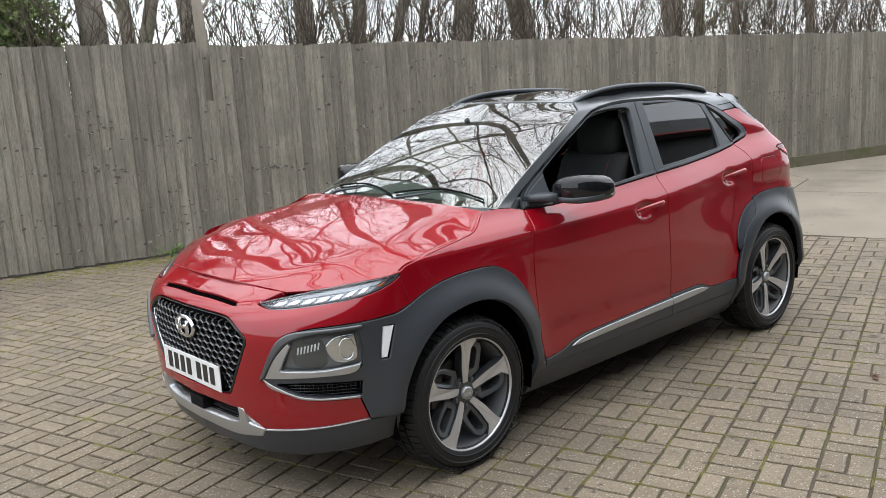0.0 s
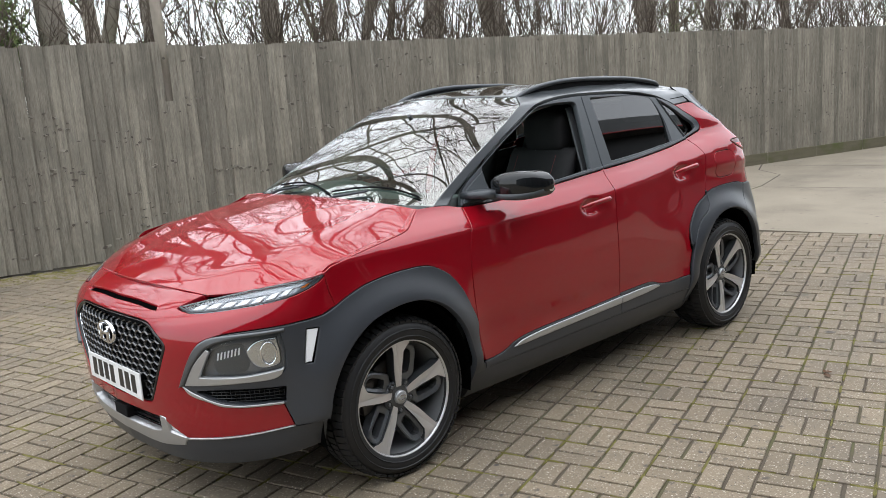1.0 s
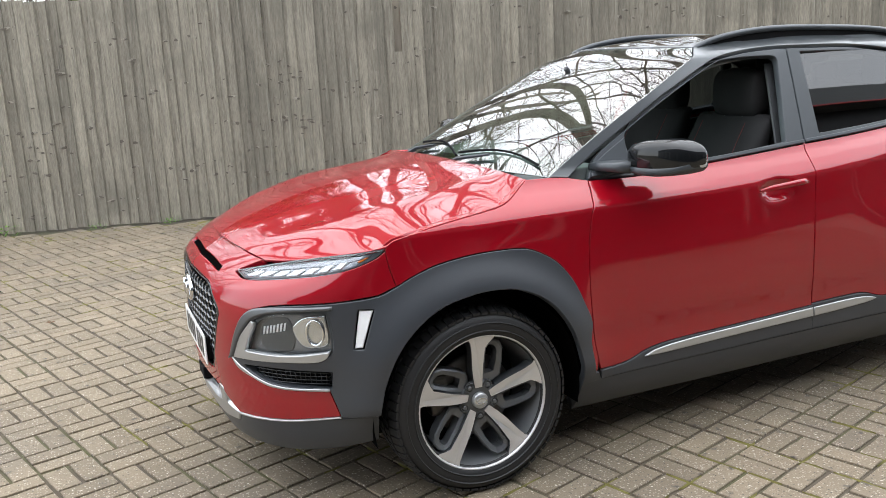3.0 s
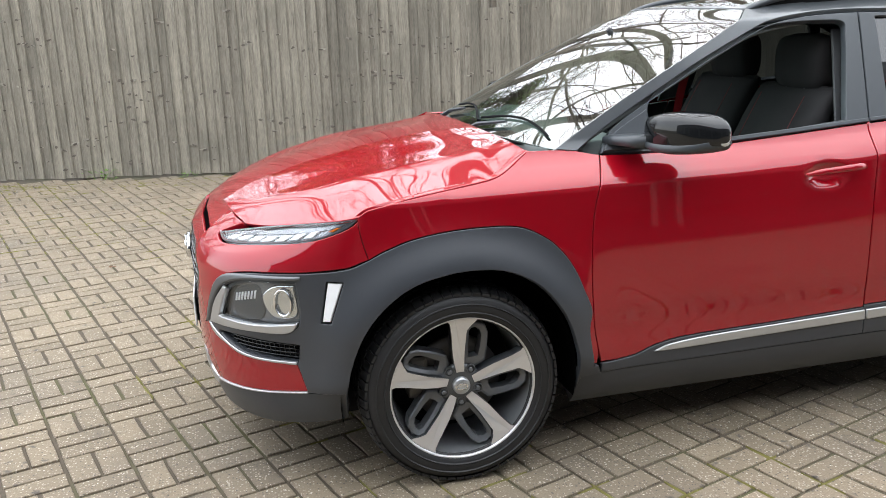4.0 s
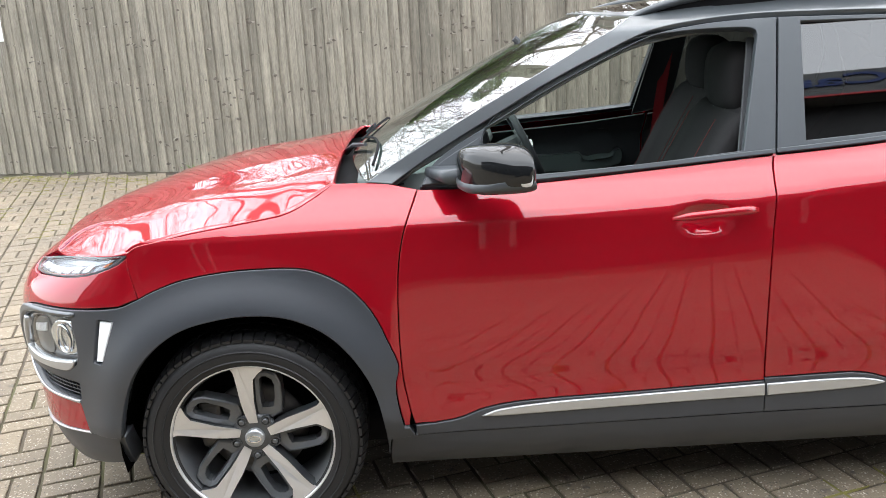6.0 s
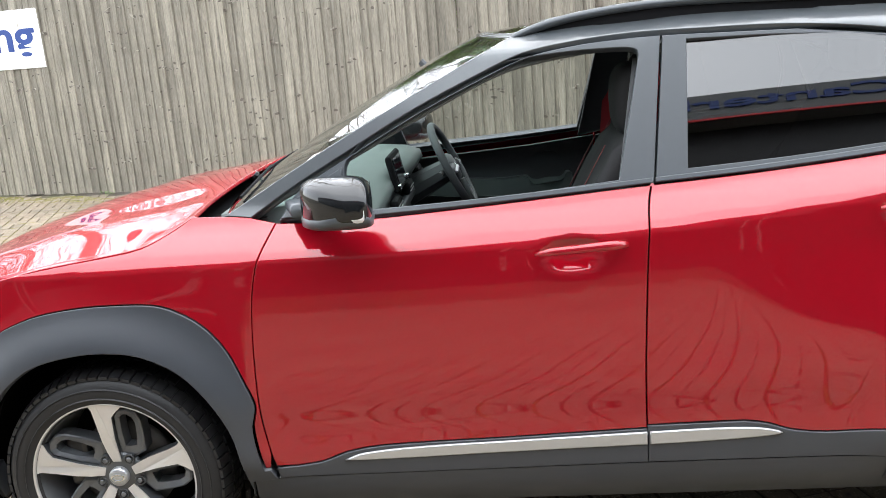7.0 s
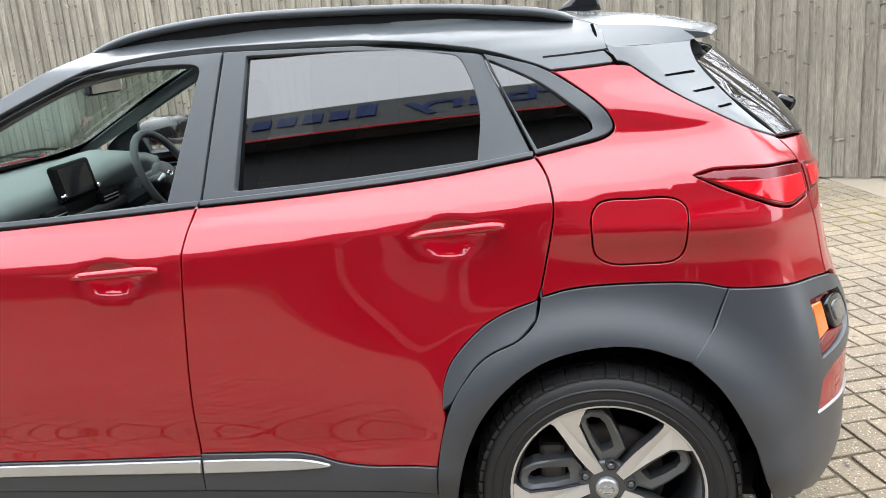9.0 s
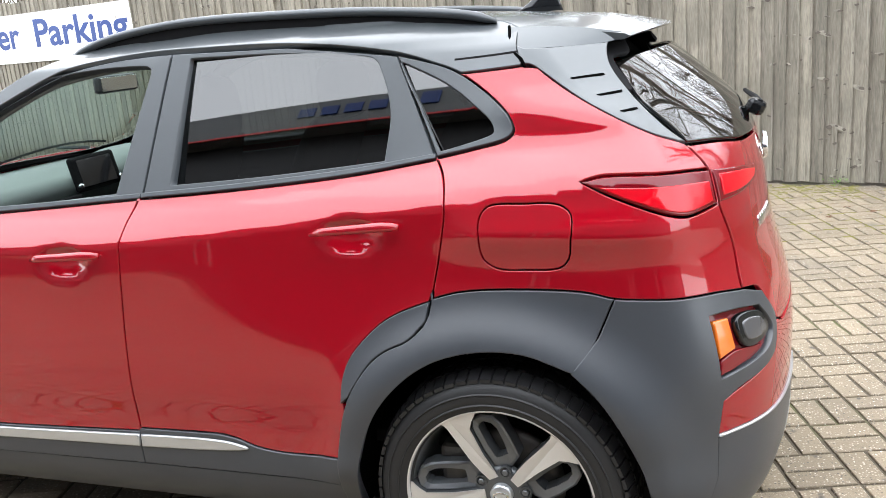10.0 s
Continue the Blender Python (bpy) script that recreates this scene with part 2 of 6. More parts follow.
# ---- building helpers ----
def empty(name, at=(0, 0, 0), parent=None):
    ob = new(name)
    ob.location = at
    ob.parent = parent
    return ob


def mesh_part(name, verts, faces, mat, parent=None, label="", smooth_shade=False, normals=None):
    me = bpy.data.meshes.new(name)
    me.from_pydata([tuple(v) for v in verts], [], [tuple(f) for f in faces])
    me.materials.append(mat)
    if smooth_shade:
        me.polygons.foreach_set("use_smooth", [True] * len(me.polygons))
    if normals is not None:
        me.normals_split_custom_set_from_vertices([tuple(v) for v in normals])
    ob = new(name, me)
    ob.parent = parent
    if label:
        ob["label"] = label
    return ob


def part(name, bm, mat, parent=None, label="", smooth_shade=False):
    me = bpy.data.meshes.new(name)
    bm.to_mesh(me)
    bm.free()
    me.materials.append(mat)
    if smooth_shade:
        me.polygons.foreach_set("use_smooth", [True] * len(me.polygons))
    ob = new(name, me)
    ob.parent = parent
    if label:
        ob["label"] = label
    return ob


def box_bm(size, at=(0, 0, 0), bevel=0.0, bm=None, turn=None, seg=2):
    """A box with rounded edges, added to bm."""
    bm = bm or bmesh.new()
    m = Matrix.Translation(at) @ (turn or Matrix()) @ Matrix.Diagonal((*size, 1))
    r = bmesh.ops.create_cube(bm, size=1, matrix=m)
    if bevel:
        es = list({e for v in r["verts"] for e in v.link_edges})
        bmesh.ops.bevel(bm, geom=es, offset=bevel, segments=seg, profile=0.5, affect="EDGES")
    return bm


def tube(path, radii, sides=8, closed_ends=True):
    """Vertices and faces of a tube along a path."""
    path = [Vector(p) for p in path]
    if not hasattr(radii, "__len__"):
        radii = [radii] * len(path)
    vs, fs = [], []
    up = Vector((0.13, 0.21, 1)).normalized()
    for i, p in enumerate(path):
        d = (path[min(i + 1, len(path) - 1)] - path[max(i - 1, 0)]).normalized()
        a = d.cross(up)
        a = a.normalized() if a.length > 1e-4 else Vector((1, 0, 0))
        b = d.cross(a).normalized()
        for k in range(sides):
            w = 2 * math.pi * k / sides
            vs.append(p + (a * math.cos(w) + b * math.sin(w)) * radii[i])
    for i in range(len(path) - 1):
        for k in range(sides):
            q = (k + 1) % sides
            fs.append((i * sides + k, i * sides + q, (i + 1) * sides + q, (i + 1) * sides + k))
    if closed_ends:
        fs.append(tuple(range(sides))[::-1])
        fs.append(tuple((len(path) - 1) * sides + k for k in range(sides)))
    return vs, fs


def merge(*lists):
    vs, fs = [], []
    for v, f in lists:
        o = len(vs)
        vs += list(v)
        fs += [tuple(i + o for i in q) for q in f]
    return vs, fs


# ---- ground ----
ground = tagged(mesh_part("ground", [(-400, -400, -0.06), (400, -400, -0.06), (400, 400, -0.06), (-400, 400, -0.06)], [(0, 1, 2, 3)], SOIL),
                "bare brown earth and leaf litter reaching far behind the fence", "ground", kind="structure")
PAVE_TURN, PITCH = radians(17.5), 0.2055
PAVE_AT = Vector((-0.494, 0.045, 0))
U, V = Vector((math.cos(PAVE_TURN), math.sin(PAVE_TURN), 0)), Vector((-math.sin(PAVE_TURN), math.cos(PAVE_TURN), 0))
EDGE_A, EDGE_D = Vector((6.45, 0.45, 0)), Vector((-0.22, 0.9755, 0))


def fence_y(x):
    return 5.93 - 0.245 * x - 0.0012 * (x - 4) ** 2


def on_concrete(p):
    return (p - EDGE_A).cross(EDGE_D).z > 0


tagged(mesh_part("paving_bed", [(-14, -7.5, -0.0075), (9, -7.5, -0.0075), (9, 9.5, -0.0075), (-14, 9.5, -0.0075)], [(0, 1, 2, 3)], SAND),
             "sandy joints between paving blocks with patches of moss", "paving", kind="structure")
e0, e1 = EDGE_A - EDGE_D * 9, EDGE_A + EDGE_D * 5
conc = tagged(mesh_part("concrete_drive", [e0 + Vector((0, 0, .003)), (24, e0.y, .003), (24, e1.y + 1, .003), e1 + Vector((0, 0, .003)), e0 - Vector((0, 0, .05)), e1 - Vector((0, 0, .05))],
                        [(0, 1, 2, 3), (4, 0, 3, 5)], CONCRETE), "worn pale concrete drive beside the block paving", "concrete", kind="structure")
slab_lines = []
for q in (1.9, 3.4):
    a, b = e0 + Vector((q * 1.6, 0, 0)), e1 + Vector((q * 1.6, 0, 0))
    slab_lines.append(([a + Vector((0, 0, .0045)), a + Vector((.02, 0, .0045)), b + Vector((.02, 0, .0045)), b + Vector((0, 0, .0045))], [(0, 1, 2, 3)]))
crack = [Vector((6.6 + 0.9 * i + 0.25 * math.sin(i * 2.1), 1.0 + 0.33 * i + 0.2 * math.sin(i * 1.3), .0045)) for i in range(9)]
slab_lines.append(([p + Vector((0, .012, 0)) for p in crack] + [p - Vector((0, .012, 0)) for p in crack], [(i, i + 9, i + 10, i + 1) for i in range(8)]))
mesh_part("slab_joint", *merge(*slab_lines), SAND, conc)

# ---- fence ----
fence = tagged(empty("fence", (0, fence_y(0), 0)), "tall weathered grey close-board timber fence around the yard", "fence")
BOARD_W = 0.102


def fence_height(x):
    h = 2.235 - 0.012 * (x + 1)
    return h + (0.02 if x < 2.95 else -0.015)


def board_mesh(seed):
    """A feather-edge board 1 m high (scaled to its height), thick along one edge, a little bowed."""
    rng = random.Random(seed)
    vs, fs = [], []
    rows = 6
    for i in range(rows + 1):
        z = i / rows
        b = rng.uniform(-.004, .004) if 0 < i < rows else 0
        w = .061 + rng.uniform(-.0015, .0015)
        for x, y in ((-w, -.006), (-w, .006), (w, .006), (w - .003, -.022), (w - .007, -.025)):
            vs.append((x + b * .5, y + b, z))
    for i in range(rows):
        for k in range(5):
            fs.append((i * 5 + k, i * 5 + (k + 1) % 5, i * 5 + 5 + (k + 1) % 5, i * 5 + 5 + k))
    fs += [(4, 3, 2, 1, 0), tuple(rows * 5 + k for k in range(5))]
    me = bpy.data.meshes.new("board")
    me.from_pydata(vs, [], [f[::-1] for f in fs])
    me.materials.append(BOARD)
    return me


BOARDS = [board_mesh(i) for i in range(9)]
rng = random.Random(4)
x = -9.0
while x < 17.0:
    ob = new("board", rng.choice(BOARDS))
    ob.parent = fence
    slope = math.atan2(fence_y(x + .1) - fence_y(x), .1)
    h = fence_height(x) + rng.uniform(-.010, .008)
    if 2.90 < x < 3.02:
        h = 1.60
    ob.matrix_basis = Matrix.Translation((x, fence_y(x) - fence_y(0), 0.02 + rng.uniform(-.008, .008))) @ pose(0, 0, 0, rng.uniform(-.35, .35), rng.uniform(-.3, .3), math.degrees(slope)) @ Matrix.Diagonal((rng.uniform(.94, 1.04), 1, h - .02, 1))
    x += BOARD_W * math.cos(slope) * rng.uniform(.94, 1.05)
# rails and posts behind the boards
for z in (0.35, 0.95, 1.5):
    pts = [(i * .5 - 9, fence_y(i * .5 - 9) - fence_y(0) + .045, z) for i in range(53)]
    mesh_part("fence_rail", *tube(pts, .035, 4), BOARD, fence)
for i in range(11):
    px = -8.6 + i * 2.45
    part("fence_post", box_bm((.1, .1, 2.1), (px, fence_y(px) - fence_y(0) + .12, 1.03), .006), BOARD, fence)
# gravel boards along the foot
for i in range(10):
    a, b = 6.2 + i * 1.1, 6.2 + i * 1.1 + 1.09
    ya, yb = fence_y(a) - .035 - fence_y(0), fence_y(b) - .035 - fence_y(0)
    mesh_part("gravel_board", [(a, ya, 0), (b, yb, 0), (b, yb, .17), (a, ya, .17), (a, ya + .03, .18), (b, yb + .03, .18)], [(0, 1, 2, 3), (3, 2, 5, 4)], GRAVEL_BOARD, fence)
# knots in whorls across the boards: dark cores in paler, twisted wood
kv, kf, pv, pf = [], [], [], []


def knot_shape(vs, fs, kx, kz, rx, rz, lift, tilt, n=9):
    o = len(vs)
    for k in range(n):
        w = 2 * math.pi * k / n
        rr = rng.uniform(.7, 1.25)
        dx, dz = rx * rr * math.cos(w), rz * rr * math.sin(w)
        xx = kx + dx - dz * tilt
        vs.append((xx, fence_y(xx) - .0262 - lift - fence_y(0), kz + dz + dx * tilt))
    fs.append(tuple(range(o, o + n)))


for i in range(460):
    wx, wz = rng.uniform(-6, 14), rng.uniform(.08, 2.1)
    for k in range(rng.choice((1, 1, 2, 3, 4))):
        kx, kz, tilt = wx + k * .1 + rng.uniform(-.03, .03), wz + rng.gauss(0, .02), rng.uniform(-.5, .5)
        r = rng.uniform(.007, .017)
        if rng.random() < .6:
            knot_shape(pv, pf, kx + rng.choice((-1, 1)) * r * 1.5, kz + r * .4, r * rng.uniform(1.4, 2.6), r * rng.uniform(.5, .9), 0, tilt)
        knot_shape(kv, kf, kx, kz, r * rng.uniform(.8, 1.8), r * rng.uniform(.5, 1.0), .0006, tilt)
tagged(mesh_part("knot", kv, kf, KNOT, fence, "dark knots in the boards"), kind="stuff")
tagged(mesh_part("knot_ring", pv, pf, KNOT_RING, fence, "paler wood round the knots"), kind="stuff")

# ---- parking sign ----
sign = tagged(empty("parking_sign", (-3.15, fence_y(-3.15) - .03, 1.49)), "white rectangular parking sign with blue lettering fixed to the fence", "sign")
sign.rotation_euler = (0, 0, math.atan2(fence_y(-3) - fence_y(-6), 3))
part("panel", box_bm((4.3, .012, .655), (-2.15, 0, .3275), .003), SIGN_WHITE, sign)


def lettering(text, size, mat, parent, m, name="lettering", width=None, align="LEFT", depth=.001):
    cu = bpy.data.curves.new(name, "FONT")
    cu.body, cu.size, cu.extrude, cu.align_x = text, size, depth, align
    cu.offset = size * .019
    tmp = bpy.data.objects.new(name, cu)
    me = bpy.data.meshes.new_from_object(tmp)
    bpy.data.objects.remove(tmp)
    if width:
        xs = [v.co.x for v in me.vertices]
        k = width / (max(xs) - min(xs))
        for v in me.vertices:
            v.co.x *= k
    me.materials.clear()
    me.materials.append(mat)
    ob = new(name, me)
    ob.parent = parent
    ob.matrix_basis = m
    return ob


lettering("Parking", .51, SIGN_BLUE, sign, pose(-.10, -.008, .205, 90), width=1.92, align="RIGHT")
lettering("Customer", .51, SIGN_BLUE, sign, pose(-2.38, -.008, .205, 90), width=2.42, align="RIGHT")

# ---- trees behind the fence ----
def bare_tree(at, height, radius, seed, spread=.5, twigs=1.15, fork=.35, levels=4, label="tall bare winter tree with grey bark behind the fence"):
    rng = random.Random(seed)
    tree = tagged(empty("tree", at), label, "tree", group="trees behind the fence")
    trunk, limbs, fine = [], [], []

    def grow(p, d, length, r, level):
        n = max(3, int(length / .45)) if level < 2 else 4
        pts, rad = [p.copy()], [r]
        end = r * (.35 if level else .45)
        for i in range(n):
            d = (d + Vector((rng.gauss(0, 1), rng.gauss(0, 1), rng.gauss(0, .6))) * (.05 if level == 0 else .16) + Vector((0, 0, .05 if level else .02))).normalized()
            p = p + d * (length / n)
            pts.append(p.copy())
            rad.append(r + (end - r) * (i + 1) / n)
        store = trunk if level == 0 else limbs if level == 1 else fine
        store.append(tube(pts, rad, (9, 6, 4, 3, 3)[level], level < 2))
        if level >= levels - 1:
            return
        kids = int((11, 8, 8, 6)[level] * (twigs if level else 1))
        for k in range(kids):
            q = rng.uniform(fork if level == 0 else .15, 1.0)
            i = min(int(q * n), n - 1)
            a = Vector((rng.gauss(0, 1), rng.gauss(0, 1), rng.uniform(-.1, .7))).normalized()
            grow(pts[i].lerp(pts[i + 1], q * n - i), (d * (1 - spread) + a * (spread + .25)).normalized(), length * rng.uniform(.28, .5) * (1.15 - .4 * q), max(rad[i] * rng.uniform(.20, .36), .003), level + 1)

    grow(Vector((0, 0, -.05)), Vector((rng.uniform(-.05, .05), rng.uniform(-.05, .05), 1)).normalized(), height, radius, 0)
    mesh_part("trunk", *merge(*trunk), BARK, tree, smooth_shade=True)
    for limb in limbs:
        mesh_part("limb", *limb, BARK, tree, smooth_shade=True)
    tagged(mesh_part("twig", *merge(*fine), TWIG, tree), kind="stuff")
    return tree


for i, (tx, ty, h, r, fk) in enumerate([(2.72, 7.5, 11, .17, .3), (2.95, 7.7, 9, .095, .25), (3.95, 7.3, 10.5, .13, .22), (5.35, 6.95, 11, .14, .3), (6.5, 6.7, 8.5, .075, .2), (7.0, 6.9, 8, .05, .2), (7.75, 6.4, 11, .165, .28),
                                       (9.1, 6.1, 11.5, .2, .3), (12.4, 5.4, 10, .21, .2), (13.5, 5.2, 8, .085, .2), (0.4, 8.3, 11, .15, .25), (-2.3, 8.9, 10.5, .16, .25), (-5.2, 9.6, 11, .17, .25), (-8.2, 10.3, 10, .15, .25),
                                       (4.4, 10.2, 10, .12, .15), (8.4, 9.6, 10, .13, .15), (11.2, 8.2, 9, .12, .12), (15.6, 7.0, 9, .12, .12), (1.2, 11.2, 10, .12, .2), (-3.8, 12.2, 11, .14, .2), (18, 5.6, 8, .1, .1)]):
    bare_tree((tx, ty, 0), h * 1.45, r * 1.08, 100 + i, fork=fk * .75)


def gap_sapling(at):
    """A straight young tree that stands right behind the short board."""
    tree = tagged(empty("sapling", at), "slim lichen-grey young tree behind the gap in the fence", "tree")
    mesh_part("trunk", *tube([(0, 0, 0), (0, 0, 1.4), (-.005, .01, 2.3), (-.03, .03, 3.4), (-.02, .05, 5.5)], [.068, .066, .060, .045, .02], 9), BARK, tree, smooth_shade=True)
    mesh_part("limb", *tube([(-.01, .02, 2.5), (.18, .05, 2.72), (.55, .1, 2.9), (1.1, .1, 3.0)], [.025, .02, .014, .006], 6), BARK, tree, smooth_shade=True)
    mesh_part("limb", *tube([(-.02, .03, 3.1), (-.25, .1, 3.5), (-.6, .2, 4.2)], [.02, .015, .006], 6), BARK, tree, smooth_shade=True)


gap_sapling((2.975, fence_y(2.975) + .12, 0))


def brush(x0, x1, off, n, hgt, seed):
    """Upright thin saplings and scrub, uncountable."""
    rng = random.Random(seed)
    out = []
    for i in range(n):
        bx = rng.uniform(x0, x1)
        p = Vector((bx, fence_y(bx) + off + rng.uniform(-.6, 1.6), 0))
        d = Vector((rng.gauss(0, .22), rng.gauss(0, .15), 1)).normalized()
        pts, rad = [p.copy()], [rng.uniform(.006, .02)]
        h = hgt * rng.uniform(.55, 1.1)
        for k in range(6):
            d = (d + Vector((rng.gauss(0, .14), rng.gauss(0, .12), 0))).normalized()
            p = p + d * h / 6
            p.y = max(p.y, fence_y(p.x) + .22)
            pts.append(p.copy())
            rad.append(rad[0] * (1 - .14 * (k + 1)))
            if k > 1:
                for _ in range(3):
                    e = (d + Vector((rng.gauss(0, .7), rng.gauss(0, .6), rng.uniform(-.2, .5)))).normalized()
                    q = p + e * h * rng.uniform(.06, .16)
                    w = q + (e + Vector((rng.gauss(0, .4), rng.gauss(0, .3), .25))).normalized() * h * .12
                    for v in (q, w):
                        v.y = max(v.y, fence_y(v.x) + .15)
                    out.append(tube([p, q, w], [.006, .004, .002], 3, False))
        out.append(tube(pts, rad, 4, False))
    return merge(*out)


tagged(mesh_part("scrub", *brush(2, 19, 1.3, 700, 4.4, 5), TWIG), "tangled bare saplings and scrub behind the fence", "scrub", kind="stuff")
tagged(mesh_part("scrub", *brush(-13, 1.2, 1.8, 420, 6.0, 15), TWIG), "tall bare saplings behind the fence", "scrub", kind="stuff")


def leaf_cloud(centres, n, size, seed, mat, name, parent=None):
    """Many small leaves round several centres (x, y, z, radius)."""
    rng = random.Random(seed)
    vs, fs = [], []
    for _ in range(n):
        cx, cy, cz, cr = rng.choice(centres)
        d = Vector((rng.gauss(0, 1), rng.gauss(0, 1), rng.gauss(0, 1))).normalized() * cr * rng.uniform(.25, 1) ** .5
        p = Vector((cx, cy, cz)) + d
        a = Vector((rng.gauss(0, 1), rng.gauss(0, 1), rng.gauss(0, 1))).normalized()
        b = a.cross(Vector((rng.gauss(0, 1), rng.gauss(0, 1), rng.gauss(0, 1)))).normalized()
        k = size * rng.uniform(.6, 1.3)
        o = len(vs)
        vs += [p - a * k, p + b * k * .45, p + a * k, p - b * k * .45]
        fs.append((o, o + 1, o + 2, o + 3))
    return mesh_part(name, vs, fs, mat, parent)


rng = random.Random(8)
ever = tagged(empty("evergreen_tree", (1.85, 7.7, 0)), "dense dark green ivy-clad evergreen behind the fence", "tree")
mesh_part("trunk", *tube([(0, 0, 0), (.05, 0, 2), (.1, .1, 5.5)], [.14, .11, .04], 7), BARK, ever)
leaf_cloud([(rng.uniform(-1.7, .35), rng.uniform(-.6, .9), rng.uniform(1.6, 4.4), rng.uniform(.3, .5)) for _ in range(44)], 52000, .040, 3, IVY, "crown", ever)
leaf_cloud([(-.3, .4, 3.0, 1.0)], 3500, .045, 4, IVY, "crown", ever)
ivy = tagged(empty("ivy", (3, 7.0, 0)), "straggling green ivy on the trunks and scrub behind the fence", "ivy", kind="stuff")
leaf_cloud([(rng.uniform(-.6, 4.5), rng.uniform(-.2, 1.5), rng.uniform(1.6, 3.2), rng.uniform(.08, .3)) for _ in range(46)], 2600, .028, 6, IVY, "leaves", ivy)
leaf_cloud([(-.05, -1.55 + rng.uniform(0, .3), rng.uniform(1.75, 2.2), .12) for _ in range(6)], 200, .025, 7, IVY, "leaves", ivy)
leaf_cloud([(rng.uniform(11.5, 14.5), rng.uniform(-1.5, 0), rng.uniform(2.2, 3.2), .4) for _ in range(20)], 2600, .03, 9, IVY, "leaves", ivy)

# ---- building across the yard, seen in the car's paint and glass ----
FASCIA_Z = 5.75
shop = tagged(empty("dealership_building", (0, -7.4, 0)), "low showroom with a light grey lettered fascia and red line", "building")
part("wall", box_bm((48, 6, 6.0), (5, -3.2, 2.95), .02), WALL_DARK, shop)
part("fascia", box_bm((48.2, .5, .68), (5, 0, FASCIA_Z + .35), .02), FASCIA, shop)
part("fascia_line", box_bm((48.3, .03, .05), (5, .262, FASCIA_Z), .01), FASCIA_RED, shop)
lettering("Canterbury", .44, SIGN_BLUE, shop, pose(7.0, .27, FASCIA_Z + .27, 90, 0, 180), width=5.35, depth=.01)
for k in range(6):
    part("lettering", box_bm((.33, .04, .31 if k == 0 else .23), (1.0 - k * .45, .27, FASCIA_Z + (.425 if k == 0 else .385)), .01), SIGN_BLUE, shop, "blue bar in place of a brand name's letter")
for i in range(13):
    bx = -15 + i * 3.1
    w = part("window", box_bm((2.7, .06, 2.9), (bx, -.18, 1.75), .01), SHOP_GLASS, shop)
    for dx in (-1.38, 1.38):
        part("window_frame", box_bm((.08, .12, 3.05), (dx + bx, -.17, 1.75), .01), WHITE_PAINT, w)

# ---- the car: its skin as one smooth surface ----
class Curve:
    """Natural cubic spline through (t, value) pairs."""
    def __init__(self, pts):
        p = np.array(pts, float)
        self.t, self.v = p[:, 0], p[:, 1:]
        n, h = len(p), np.diff(p[:, 0])
        a = np.eye(n)
        b = np.zeros_like(self.v)
        for i in range(1, n - 1):
            a[i, i - 1:i + 2] = h[i - 1], 2 * (h[i - 1] + h[i]), h[i]
            b[i] = 6 * ((self.v[i + 1] - self.v[i]) / h[i] - (self.v[i] - self.v[i - 1]) / h[i - 1])
        self.m = np.linalg.solve(a, b)

    def __call__(self, q):
        q = np.asarray(q, float)
        i = np.clip(np.searchsorted(self.t, q) - 1, 0, len(self.t) - 2)
        h = (self.t[i + 1] - self.t[i])[..., None]
        d = q - self.t[i]

        u = d[..., None] / h
        w = 1 - u
        r = w * self.v[i] + u * self.v[i + 1] + h * h / 6 * ((w ** 3 - w) * self.m[i] + (u ** 3 - u) * self.m[i + 1])
        return r[..., 0] if r.shape[-1] == 1 else r

def smooth(a, b, q):
    u = np.clip((q - a) / (b - a), 0, 1)
    return u * u * (3 - 2 * u)

NOSE = [(0, 0), (.012, .24), (.045, .50), (.10, .66), (.20, .815), (.33, .925), (.48, .985), (.65, 1.008), (.85, 1.008), (1.2, 1.0), (1.6, 1.0)]
TAIL = [(2.7, 1.0), (3.1, 1.0), (3.45, 1.0), (3.8, .99), (3.93, .945), (4.0, .86), (4.075, .72), (4.13, .5), (4.158, .25), (4.165, 0)]
HALF = .845
_pts = NOSE + TAIL
_c = np.cumsum([0] + [np.hypot(b[0] - a[0], HALF * (b[1] - a[1])) for a, b in zip(_pts, _pts[1:])])
_c += 1.6 - _c[len(NOSE) - 1]          # along the flank the arc length equals x
OUTLINE = Curve([(c, *p) for c, p in zip(_c, _pts)])
S_FRONT, S_REAR = _c[0], _c[-1]
FLANK = Curve([(.10, .70), (.16, .75), (.22, .805), (.28, .838), (.37, .850), (.42, .8475), (.47, .8450), (.54, .8490), (.62, .8490), (.70, .8452), (.78, .8390), (.85, .8330), (.91, .8280), (.945, .8250), (.965, .8222), (.980, .8140),
               (1.0, .7970), (1.025, .7740), (1.05, .7490), (1.085, .7310), (1.17, .700), (1.30, .652), (1.43, .602), (1.50, .572), (1.58, .53)])
BELT = Curve([(-.8, 1.03), (.3, 1.04), (1.3, 1.05), (2.3, 1.07), (2.8, 1.108), (3.15, 1.145), (3.5, 1.19), (4.0, 1.22), (5.2, 1.22)])
NOSE_X = Curve([(.1, .10), (.2, .06), (.3, .03), (.45, .01), (.6, 0), (.7, 0), (.76, .015), (.80, .045), (.84, .10), (.87, .15), (.92, .26), (1.0, .5)])
TAIL_X = Curve([(.1, -.10), (.2, -.05), (.35, -.005), (.5, 0), (.65, 0), (.75, -.02), (.85, -.05), (1.0, -.075), (1.1, -.095), (1.2, -.14), (1.3, -.24), (1.45, -.42), (1.55, -.56)])

HANDLES = [(2.095, .935), (2.985, 1.002)]


